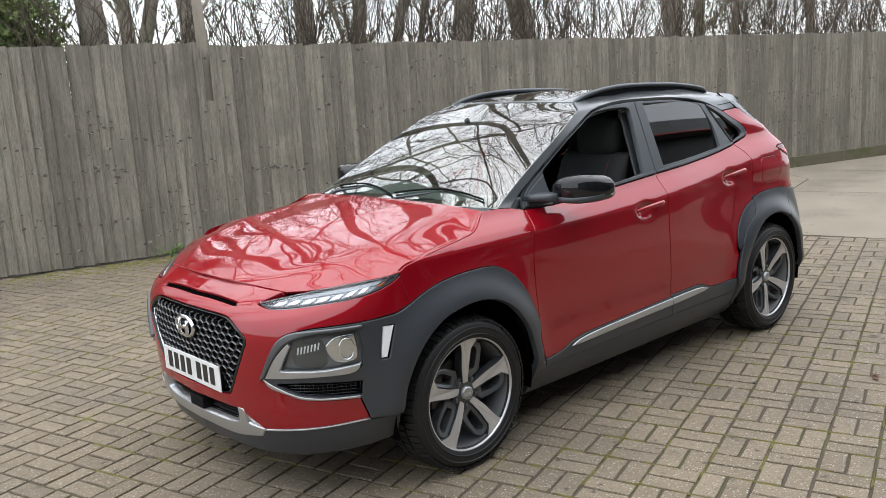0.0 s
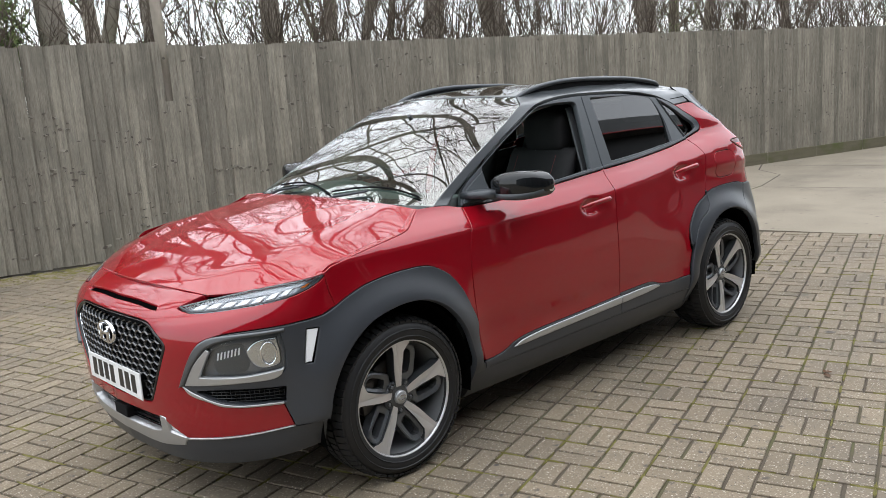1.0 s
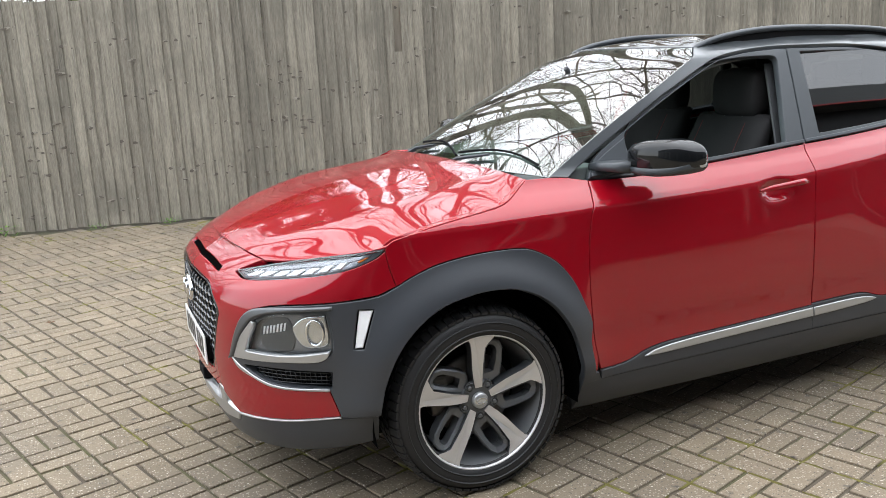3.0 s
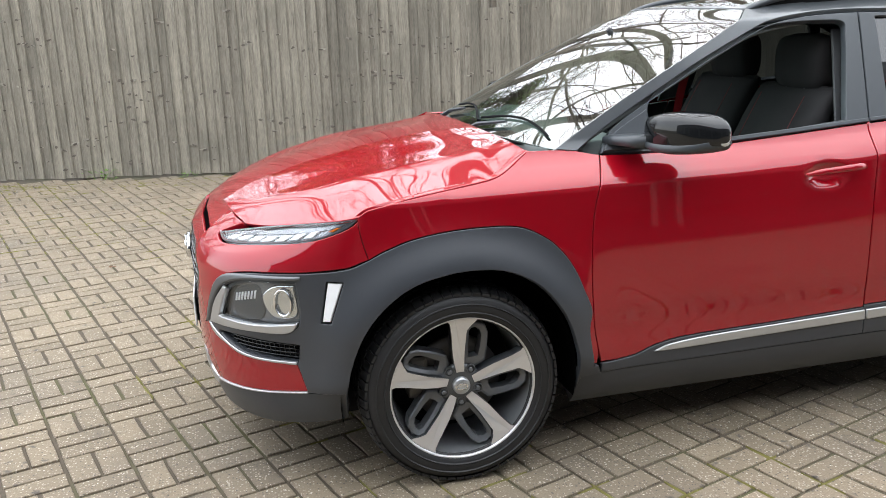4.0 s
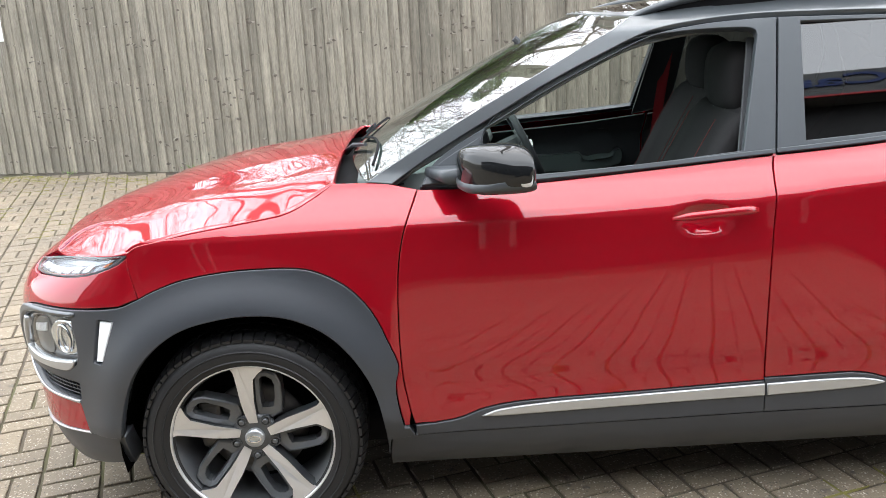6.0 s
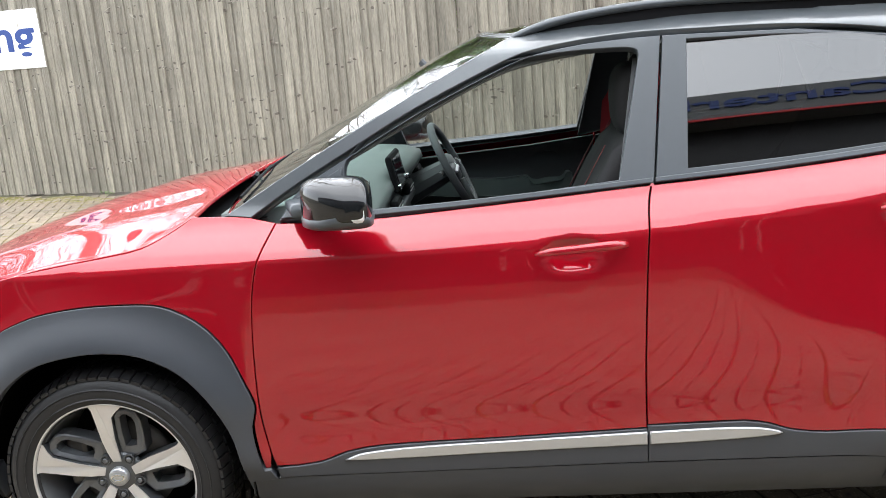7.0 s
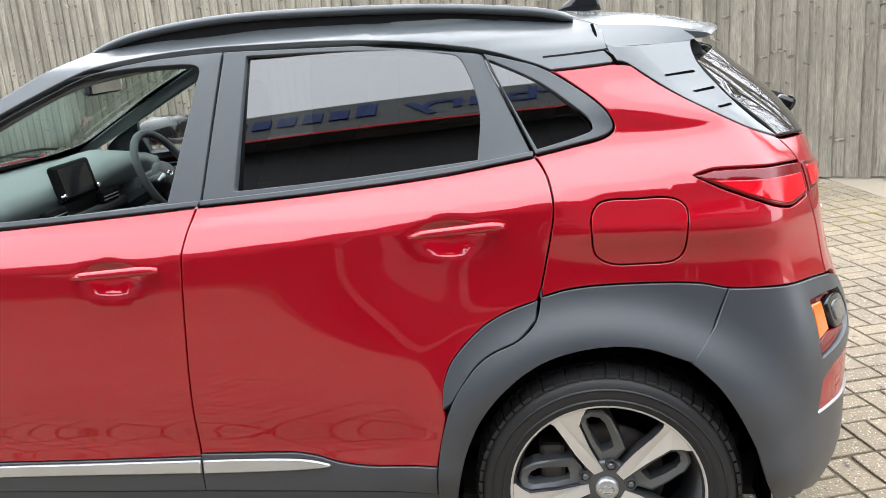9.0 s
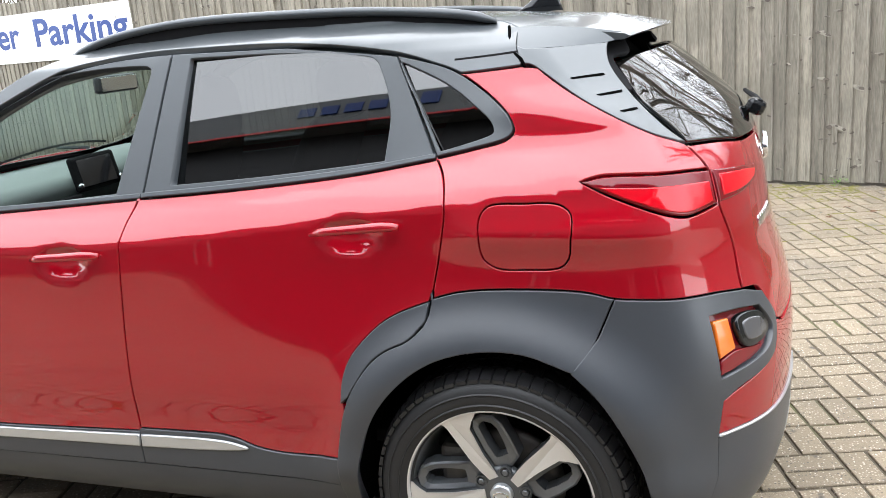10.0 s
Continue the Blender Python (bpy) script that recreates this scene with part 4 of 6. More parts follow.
def disc_mesh(c, ax, ay, n, ra, rb, depth, sides=28, dome=.3):
    vs, fs = [c + n * depth], []
    for q, d in ((.8, depth * (1 - dome * .2)), (1.0, depth * (1 - dome)), (1.0, 0)):
        vs += [c + ax * ra * q * math.cos(2 * math.pi * k / sides) + ay * rb * q * math.sin(2 * math.pi * k / sides) + n * d for k in range(sides)]
    fs = [(0, 1 + k, 1 + (k + 1) % sides) for k in range(sides)]
    for r in range(2):
        fs += [(1 + r * sides + k, 1 + r * sides + sides + k, 1 + r * sides + sides + (k + 1) % sides, 1 + r * sides + (k + 1) % sides) for k in range(sides)]
    return vs, fs


X, Y, Z = Vector((1, 0, 0)), Vector((0, 1, 0)), Vector((0, 0, 1))
bc = Vector((.014, 0, .687))
badge = mesh_part("badge", *ring_mesh(bc, -Y, Z, -X, .084, .050, .2, .012), CHROME, grille, "chrome oval badge", True)
mesh_part("badge_bar", *merge(tube([bc + Vector((-.010, .040, -.032)), bc + Vector((-.012, .024, .034))], .010, 6), tube([bc + Vector((-.010, -.028, -.034)), bc + Vector((-.012, -.040, .030))], .010, 6), tube([bc + Vector((-.012, .032, -.008)), bc + Vector((-.012, -.034, .006))], .008, 6)), CHROME, grille, smooth_shade=True)
# number plate: bars in place of the characters
plate = part("number_plate", box_bm((.006, .52, .112), (.016, 0, .500), .0025), WHITE_PLATE, root, "white front number plate with black bars")
for py in (.195, .135, .075, .015, -.075, -.135, -.195):
    part("character_bar", box_bm((.002, .040, .076), (.0125, py, .502), .0006), BAR_BLACK, plate)
part("plate_mount", box_bm((.03, .48, .09), (.036, 0, .50), .006), DARK, plate)
# lower intake, skid plate, lower lip
INTAKE = [(FRONT, .392), (-.35, .392), (-.215, .392, 1), (-.10, .312, 1), (-.3, .290), (FRONT, .295)]
intake = panel("lower_intake", sym(INTAKE), DARK, root, mirror=False, surface=wrap, off=-.045, gap=-.01)[0]
iv = []
for k in range(4):
    zz = .322 + k * .02
    iv.append(tube([wrap(FRONT + q, zz) + np.array([.03, 0, 0]) for q in np.linspace(-.32, .32, 14)], .004, 4))
mesh_part("intake_bar", *merge(*iv), BLACK_GLOSS, intake)
part("sensor_box", box_bm((.05, .12, .05), (.045, 0, .345), .006), DARK, intake, "black radar sensor box")
SKID = [(FRONT, .318), (-.33, .316), (-.248, .330, 1), (-.240, .396, 1), (-.205, .392, 1), (-.192, .332, 1), (-.104, .320, 1), (-.128, .283, 1), (-.3, .258), (FRONT, .262)]
panel("skid_plate", sym(SKID), SILVER, root, mirror=False, surface=wrap, off=.004, gap=.0, edge=.004, thick=.04, label="satin silver front skid plate")
panel("front_fog_lamp", [(-.195, .338), (-.198, .385), (-.17, .375), (-.115, .328), (-.14, .325)], LAMP_SILVER, root, off=-.008, gap=0, edge=.004)
LOWER = [(FRONT, .275), (-.3, .27), (-.128, .30), (-.107, .316, 1), (.126, .338), (.30, .358), (.468, .372, 1), (.470, .262, 1), (.32, .235), (.1, .205), (-.15, .195), (FRONT, .195)]
panel("lower_bumper", sym(LOWER), CLAD, root, mirror=False, surface=wrap, off=-.002, thick=.06, label="black plastic lower bumper lip")
lipline = chain([(-.104, .321), (.126, .343), (.342, .369)], [(.342, .365)], [(.126, .338), (-.104, .315)])
panel("lip_trim", lipline, SILVER, root, off=.006, gap=0, edge=.001)
# headlights and lamps
HEAD = [(-.135, .828, 1), (.0, .858), (.168, .888), (.35, .904), (.522, .914, 1), (.48, .889), (.345, .854), (.13, .829), (-.04, .816)]
headlight = panel("headlight", HEAD, LAMP_GREY, root, off=-.014, gap=-.002, thick=.004, label="slim clear headlight with stepped chrome inside")
HEAD_IN = [(-.127, .8278, 1), (.0, .8555), (.168, .8850), (.35, .901), (.508, .9115, 1), (.478, .8915), (.345, .857), (.13, .832), (-.04, .8185)]
panel("bezel", HEAD, FRAME, headlight, off=-.002, gap=-.001, thick=.004, edge=.001, holes=[HEAD_IN])
panel("lens", HEAD, CLEAR, headlight, off=.002, gap=.0015, edge=.003, thick=.006)
panel("reflector_strip", [(-.095, .833, 1), (.0, .852), (.168, .881), (.35, .897), (.47, .905, 1), (.44, .893), (.345, .880), (.13, .860), (-.02, .840)], LAMP_GREY, headlight, off=-.010, gap=0, edge=.003, thick=.006, label="grey reflector strip")
for k in range(7):
    a = -.06 + k * .058
    z0 = float(np.interp(a, [-.06, .13, .345], [.823, .836, .864]))
    panel("light_step", [(a, z0, 1), (a + .012, z0 + .015 + .001 * k, 1), (a + .048, z0 + .019 + .001 * k, 1), (a + .038, z0 + .004, 1)], LAMP_SILVER, headlight, off=-.007 + .001 * (k % 2), gap=0, edge=.003, thick=.008)
panel("amber_insert", [(.385, .880, 1), (.42, .891, 1), (.445, .892, 1), (.41, .878, 1)], AMBER, headlight, off=-.010, gap=0)
LAMP_LENS = [(.016, .580, 1), (.044, .630), (.072, .680), (.152, .712), (.28, .720), (.327, .722, 1), (.338, .655), (.328, .595), (.184, .580)]
fog = panel("main_lamp", LAMP_HOLE, LAMP_GREY, root, off=-.022, gap=-.006, thick=.003, label="clear main lamp unit set in the bumper corner")
panel("bezel", LAMP_HOLE, FRAME, fog, off=-.006, gap=-.002, thick=.006, edge=.001, holes=[LAMP_LENS])
panel("lens", LAMP_HOLE, CLEAR, fog, off=-.004, gap=.002, edge=.004, thick=.005)
panel("lamp_insert", [(.070, .635), (.088, .675), (.128, .697), (.19, .702), (.207, .665), (.21, .62), (.19, .59), (.088, .587)], RIM_DARK, fog, off=-.018, gap=0, thick=.012)
for k in range(7):
    panel("lamp_fin", [(.088 + k * .014, .640 + k * .003, 1), (.094 + k * .014, .668 + k * .003, 1), (.100 + k * .014, .669 + k * .003, 1), (.094 + k * .014, .641 + k * .003, 1)], LAMP_WHITE, fog, off=-.013, gap=0, thick=.008)
panel("lamp_bowl", [(.204, .665), (.225, .695), (.26, .711), (.325, .714, 1), (.332, .65), (.325, .612), (.28, .598), (.232, .610)], REFLECTOR, fog, off=-.013, gap=0, edge=.008, thick=.012)
panel("surround_lip", [(-.052, .546, 1), (.0, .627), (.061, .690, 1), (.072, .680, 1), (.044, .630), (.016, .581, 1), (.184, .580), (.325, .594), (.335, .600, 1), (.322, .575), (.292, .561), (.18, .556)], SILVER, fog, off=.011, gap=0, edge=.003, thick=.02, label="satin silver lamp surround")
panel("frame_ridge", [(-.082, .535, 1), (-.02, .645), (.022, .702), (.07, .729), (.15, .738), (.28, .743), (.35, .745, 1), (.35, .732, 1), (.28, .730), (.15, .721), (.064, .695), (.0, .630), (-.054, .548, 1)], FIN_GREY, fog, off=.016, gap=0, edge=.007, thick=.02)
for ob, sg in zip(fog, (1, -1)):
    c = Vector(skin(.292, .656)) + Vector((0, .010, 0))
    n = Vector(normals_of(skin, np.array([[.292, .656]]))[0])
    a = n.cross(Z).normalized()
    vs, fs = ring_mesh(c, a, Z, n, .032, .046, .22, .008)
    if sg < 0:
        vs = [v * Vector((1, -1, 1)) for v in vs]
    mesh_part("projector_ring", vs, fs, CHROME, ob, smooth_shade=True)
panel("fog_vent", VENT_HOLE, DARK, root, off=-.03, gap=-.005, thick=.003, label="black mesh vent below the lamp")
vents = []
for k in range(4):
    vents.append(tube([skin(q, .476 + k * .013 + .0 * q) + np.array([.012, .012, 0]) for q in np.linspace(.03, .32, 12)], .0028, 4))
for k in range(16):
    vents.append(tube([skin(.05 + k * .018, zz) + np.array([.012, .012, 0]) for zz in (.478, .524)], .0022, 4))
both("vent_mesh", *merge(*vents), BLACK_GLOSS, root)
panel("vent_blade", [(-.069, .548, 1), (-.041, .511), (.03, .485), (.105, .462), (.318, .457, 1), (.318, .466, 1), (.11, .472), (-.02, .518)], SILVER, root, off=.010, gap=0, edge=.003)
panel("side_marker_lamp", DRL, LAMP_WHITE, root, off=.001, gap=.003, edge=.004, label="white side marker lamp")


# ---- bonnet, windscreen, roof: lofts between a middle line and an edge on the skin ----
def loft(edge, middle, px=2.0, pz=2.0, bumps=None):
    """A surface over (u, f): f = 0 on the middle line, f = 1 and -1 on the skin's edge line."""
    ec, mc = Curve([(i / (len(edge) - 1), *p) for i, p in enumerate(edge)]), Curve([(i / (len(middle) - 1), *p) for i, p in enumerate(middle)])

    def f_(u, f):
        u, f = np.broadcast_arrays(np.asarray(u, float), np.asarray(f, float))
        e = ec(np.clip(u, -.05, 1.05))
        p, m = skin(e[..., 0], e[..., 1]), mc(np.clip(u, -.05, 1.05))
        a = np.abs(f)
        x = m[..., 0] + (p[..., 0] - m[..., 0]) * a ** px
        y = p[..., 1] * -f * -1
        z = m[..., 1] + (p[..., 2] - m[..., 1]) * a ** pz
        if bumps:
            z = z + bumps(u, a)
        return np.stack([x, y, z], -1)
    return f_


def hood_bump(u, a):
    ridge = .010 * np.exp(-((a - (.66 + .10 * u)) / .14) ** 2) - .003 * np.exp(-((a - (.40 + .1 * u)) / .18) ** 2)
    return ridge * smooth(0, .25, u) * smooth(1.05, .8, u)


HOOD_EDGE = [(-.06, .864), (.09, .875), (.30, .901), (.525, .922), (.66, .957), (.80, .978), (.93, .993), (1.01, 1.007), (1.075, 1.036), (1.132, 1.069)]
HOOD_MID = [(.145, .883), (.235, .922), (.345, .957), (.465, .990), (.58, 1.016), (.70, 1.039), (.82, 1.058), (.93, 1.073), (1.03, 1.084), (1.12, 1.091)]
hood_surface = loft(HOOD_EDGE, HOOD_MID, 2.0, 2.4, hood_bump)
SQ = [(0, -1, 1), (1, -1, 1), (1, 1, 1), (0, 1, 1)]
bonnet = panel("bonnet", [(.0, -1, 1), (1, -1, 1), (1, 1, 1), (0, 1, 1)], RED, root, mirror=False, surface=hood_surface, flip=True, scale=(1.0, .75), step=.022, thick=.012, gap=.001, edge=.003)[0]
WS_EDGE = [(1.225, 1.066), (1.433, 1.183), (1.609, 1.277), (1.786, 1.367), (1.929, 1.439), (2.06, 1.500)]
WS_MID = [(1.14, 1.070), (1.30, 1.170), (1.465, 1.268), (1.63, 1.360), (1.79, 1.442), (1.95, 1.512)]
ws_surface = loft(WS_EDGE, WS_MID, 2.0, 2.0)
windscreen = panel("windscreen", SQ, SCREEN_GLASS, root, mirror=False, surface=ws_surface, flip=True, scale=(1.0, .65), step=.03, thick=.005, gap=.004, off=-.003)[0]
windscreen.visible_shadow = False
panel("windscreen_band", SQ, BLACK_GLOSS, windscreen, mirror=False, surface=ws_surface, flip=True, scale=(1.0, .65), holes=[[(.10, -.93), (.5, -.935), (.955, -.92), (.962, 0), (.955, .92), (.5, .935), (.10, .93), (.075, 0)]], thick=.004, gap=.004, off=-.009, label="black ceramic edge")
ROOF_EDGE = [(2.06, 1.500), (2.25, 1.524), (2.55, 1.533), (2.85, 1.530), (3.15, 1.516), (3.45, 1.494), (3.72, 1.470)]
ROOF_MID = [(1.95, 1.512), (2.17, 1.540), (2.47, 1.554), (2.77, 1.552), (3.07, 1.537), (3.37, 1.515), (3.64, 1.488)]
roof_surface = loft(ROOF_EDGE, ROOF_MID, 2.0, 2.0)
SUNROOF = [(.03, -.86, 1), (.56, -.86, 1), (.56, .86, 1), (.03, .86, 1)]
roof = panel("roof", SQ, BLACK_ROOF, root, mirror=False, surface=roof_surface, flip=True, scale=(1.7, .55), step=.04, thick=.02, gap=.001, holes=[SUNROOF])[0]
panel("sunroof", SUNROOF, ROOF_GLASS, roof, mirror=False, surface=roof_surface, flip=True, scale=(1.7, .55), step=.04, thick=.01, gap=.003, label="black glass sunroof")
panel("headliner", SQ, PILLAR_TRIM, roof, mirror=False, surface=roof_surface, flip=True, scale=(1.7, .55), step=.06, thick=.004, off=-.035, gap=-.01)
panel("roof_seam", chain([(3.33, 1.402), (3.63, 1.411)], [(3.63, 1.415), (3.33, 1.406)]), DARK, root, off=.0015, gap=0, edge=.0004, thick=.003)
# roof sides with A-pillars
ROOF_SIDE_LOW = [(1.305, 1.058), (1.43, 1.135), (1.605, 1.230), (1.781, 1.322), (1.95, 1.397), (2.1, 1.454), (2.25, 1.477), (2.4, 1.487), (2.55, 1.487), (2.85, 1.478), (3.154, 1.437), (3.302, 1.391), (3.352, 1.371)]
panel("roof_side", chain(ROOF_SIDE_LOW, [(3.62, 1.380), (3.64, 1.43), (3.72, 1.470)], ROOF_EDGE[::-1][1:], WS_EDGE[::-1][1:]), BLACK_ROOF, root, gap=.001, thick=.02, step=.016, label="dark grey A-pillar and roof side")
# side glass: one gently curved sheet for each side
def side_sheet(s, z):
    s, z = np.broadcast_arrays(np.asarray(s, float), np.asarray(z, float))
    x, h = s - 2.9, z - 1.3
    return np.stack([s, -.636 + .385 * h + .14 * h * h - .03 * x * h + .002 * x + .05 * x * x, z], -1)


# window frames
WIN_F = [(1.60, 1.066, 1), (1.578, 1.155), (1.588, 1.20), (1.69, 1.288), (1.85, 1.370), (2.0, 1.424), (2.17, 1.446), (2.36, 1.450), (2.410, 1.440), (2.405, 1.40), (2.335, 1.108, 1), (2.0, 1.083)]
panel("window_frame", chain([(1.384, 1.049), (1.44, 1.122), (1.61, 1.22), (1.785, 1.312), (1.955, 1.388), (2.1, 1.444), (2.25, 1.468), (2.4, 1.478), (2.478, 1.478)], [(2.428, 1.096)], BELT_LINE[1:3][::-1]), FRAME, front_door, holes=[WIN_F], off=-.004, gap=.0015, thick=.03)
panel("belt_seal", chain([(1.58, 1.045), (2.0, 1.066), (2.424, 1.093)], [(2.424, 1.106), (2.0, 1.081), (1.58, 1.060)]), FRAME, front_door, off=.004, gap=0, edge=.003)
WIN_R = [(2.521, 1.128, 1), (2.548, 1.460, 1), (2.85, 1.452), (3.09, 1.428), (3.120, 1.412), (3.163, 1.295), (3.157, 1.172, 1), (2.85, 1.146)]
panel("window_frame", chain([(2.431, 1.097), (2.482, 1.478)], [(2.85, 1.469), (3.154, 1.430), (3.175, 1.424)], [(3.297, 1.172)], BELT_LINE[4:6][::-1]), FRAME, rear_door, holes=[WIN_R], off=-.004, gap=.0015, thick=.03)
panel("belt_seal", chain([(2.43, 1.094), (2.76, 1.113), (3.05, 1.137), (3.297, 1.171)], [(3.297, 1.183), (3.05, 1.151), (2.76, 1.127), (2.43, 1.107)]), FRAME, rear_door, off=.004, gap=0, edge=.003)
panel("window_glass", WIN_R, PRIVACY, rear_door, surface=side_sheet, off=-.013, gap=-.012, thick=.004, step=.05, label="dark tinted glass")
QUARTER_WIN = [(3.188, 1.408, 1), (3.302, 1.352), (3.40, 1.290), (3.454, 1.252), (3.463, 1.228), (3.44, 1.218), (3.308, 1.188, 1)]
q_out = chain([(3.178, 1.424), (3.302, 1.388), (3.405, 1.338), (3.510, 1.274), (3.529, 1.232), (3.50, 1.212), (3.407, 1.194), (3.302, 1.176)])
qframe = panel("quarter_window", q_out, FRAME, root, holes=[QUARTER_WIN], off=.002, gap=.001, thick=.02)
panel("window_glass", QUARTER_WIN, PRIVACY, qframe, surface=side_sheet, off=-.018, gap=-.010, thick=.004, step=.05, label="dark tinted glass")
# far front glass is up, the near one is wound down
far_glass = panel("window_glass", WIN_F, SIDE_GLASS, front_door, off=-.012, gap=-.008, thick=.004)
bpy.data.objects.remove(far_glass[0])
# rear: garnish, spoiler, tailgate, lamps, bumper
def fin_skin(s, z):
    """The skin, but with the upper part run straight back past the rear corner."""
    s, z = np.broadcast_arrays(np.asarray(s, float), np.asarray(z, float))
    w = (smooth(1.25, 1.34, z) * smooth(3.84, 3.87, s))[..., None]
    straight = skin(3.86 + 0 * s, z) + (s - 3.86)[..., None] * np.array([.90, .42, 0])
    return skin(s, z) * (1 - w) + straight * w


panel("pillar_garnish", chain(GARNISH, [(4.069, 1.178), (4.027, 1.218), (4.012, 1.265), (3.985, 1.298), (3.968, 1.33), (3.974, 1.363), (3.995, 1.395), (4.020, 1.4185)], [(3.92, 1.418), (3.70, 1.42)], [(3.64, 1.43)]), BLACK_ROOF, root, surface=fin_skin, gap=.0015, thick=.02)
panel("spoiler_flap", [(3.96, 1.335, 1), (3.97, 1.412, 1), (4.26, 1.415, 1), (4.20, 1.385), (4.09, 1.372), (4.03, 1.30)], DARK, root, off=.004, gap=0, thick=.01)
for a, za, b, zb in ((3.848, 1.342, 3.938, 1.343), (3.885, 1.300, 3.960, 1.302), (3.925, 1.262, 3.984, 1.261)):
    panel("garnish_slot", [(a, za, 1), (b, zb + .0032, 1), (b, zb - .0012, 1), (a + .01, za - .0026, 1)], VOID, root, surface=fin_skin, off=.0022, gap=0, edge=.0003, thick=.003, tstep=.006)
tailgate = panel("tailgate", sym([(REAR, .69), (4.36, .69), (4.28, .72), (4.24, .80), (4.157, .82, 1), (4.16, .929), (4.126, 1.03), (4.112, 1.116), (4.064, 1.172, 1), (4.2, 1.165), (4.4, 1.145), (REAR, 1.135)], REAR), RED, root, mirror=False, surface=wrap, step=.03)[0]
rear_win = panel("rear_window", sym([(REAR, 1.14), (4.4, 1.150), (4.2, 1.170), (4.072, 1.178, 1), (4.034, 1.277), (4.088, 1.37, 1), (4.3, 1.385), (REAR, 1.39)], REAR), PRIVACY, root, mirror=False, surface=wrap, step=.03, thick=.006, label="dark tinted rear window")[0]
panel("screen_band", sym([(REAR, 1.14), (4.4, 1.150), (4.2, 1.170), (4.072, 1.178, 1), (4.034, 1.277), (4.088, 1.37, 1), (4.3, 1.385), (REAR, 1.39)], REAR), BLACK_GLOSS, rear_win, mirror=False, surface=wrap, step=.03, thick=.004, off=-.008,
      holes=[sym([(REAR, 1.165), (4.4, 1.172), (4.2, 1.187), (4.11, 1.20), (4.09, 1.28), (4.13, 1.36), (4.3, 1.372), (REAR, 1.376)], REAR)])
TAIL_A = [(3.727, 1.119, 1), (3.80, 1.130), (4.0, 1.122), (4.112, 1.113, 1), (4.114, 1.033, 1), (3.99, 1.026), (3.82, 1.081)]
lamp = panel("tail_lamp", TAIL_A, LAMP_DARK, root, off=.002, gap=.002, edge=.004, thick=.03, label="red tail lamp with dark red border")
panel("lens", [(3.775, 1.106, 1), (3.95, 1.097), (4.098, 1.088, 1), (4.098, 1.042, 1), (3.99, 1.034), (3.86, 1.072)], LAMP_RED, lamp, off=.0045, gap=0, edge=.003)
lamp2 = panel("tailgate_lamp", [(4.118, 1.113, 1), (4.3, 1.095), (4.43, 1.080, 1), (4.41, 1.05), (4.25, 1.036), (4.120, 1.034, 1)], LAMP_DARK, root, off=.005, gap=.002, edge=.004, label="inner red tail lamp")
panel("lens", [(4.14, 1.098, 1), (4.3, 1.084), (4.39, 1.073, 1), (4.37, 1.056), (4.25, 1.047), (4.14, 1.048, 1)], LAMP_RED, lamp2, off=.008, gap=0, edge=.003)
rl = panel("rear_signal_lamp", REAR_LAMP, LAMP_DARK, root, off=-.012, gap=-.004, thick=.004, label="low rear signal lamp set in the bumper corner")
panel("amber_lens", [(4.012, .776, 1), (4.062, .773, 1), (4.062, .700, 1), (4.004, .690, 1)], AMBER, rl, off=.002, gap=0, edge=.004)
panel("reverse_surround", [(4.088, .765), (4.19, .757), (4.215, .71), (4.16, .69), (4.092, .70)], BLACK_GLOSS, rl, off=.006, gap=0, edge=.004, thick=.02)
panel("reverse_lens", [(4.102, .752), (4.18, .745), (4.195, .715), (4.155, .703), (4.105, .712)], SMOKED, rl, off=.010, gap=0, edge=.004)
panel("red_reflector", [(4.01, .685, 1), (4.06, .695), (4.18, .68, 1), (4.05, .655), (4.0, .652, 1)], LAMP_DARK, rl, off=.0, gap=0, edge=.003)
panel("rear_bumper", sym([(REAR, .685), (4.36, .685), (4.29, .70), (4.22, .635), (4.05, .602), (4.003, .588, 1), (3.99, .505, 1), (4.2, .49), (4.45, .47), (REAR, .46)], REAR), RED, root, mirror=False, surface=wrap, step=.03)
panel("bumper_line", chain([(3.99, .506), (4.2, .491), (4.45, .471), (4.7, .462)], [(4.7, .457), (4.45, .466), (4.2, .486), (3.99, .501)]), SILVER, root, off=.006, gap=0, edge=.002)
panel("lower_rear_bumper", sym([(REAR, .458), (4.45, .466), (4.2, .486), (3.988, .50, 1), (3.985, .40, 1), (3.95, .30, 1), (4.1, .25), (4.4, .24), (REAR, .24)], REAR), CLAD, root, mirror=False, surface=wrap, off=.002, thick=.05)
panel("rear_skid_plate", sym([(REAR, .36), (4.6, .37), (4.50, .385), (4.44, .33), (4.5, .262), (REAR, .25)], REAR), SILVER, root, mirror=False, surface=wrap, off=.004, gap=0, edge=.004)
# spoiler: a thin wing behind the roof
sv, sf_ = [], []
for i in range(21):
    f = -1 + i / 10
    a = abs(f)
    p0 = roof_surface(1.0, f)
    low = skin(3.64, 1.40)
    y1 = -.474 * f
    tip = (3.818 - .060 * a ** 3, y1, 1.449 - .016 * a ** 3)
    ring = [(p0[0] + .003, y1, p0[2]), (p0[0] * .5 + tip[0] * .5, y1, p0[2] * .5 + tip[2] * .5 + .003), (tip[0] - .012, y1, tip[2] + .001), (tip[0], y1, tip[2] - .005), (tip[0] - .014, y1, tip[2] - .012),
            (3.70, y1, 1.420), (float(low[0]) + .02, y1, 1.418)]
    sv += ring
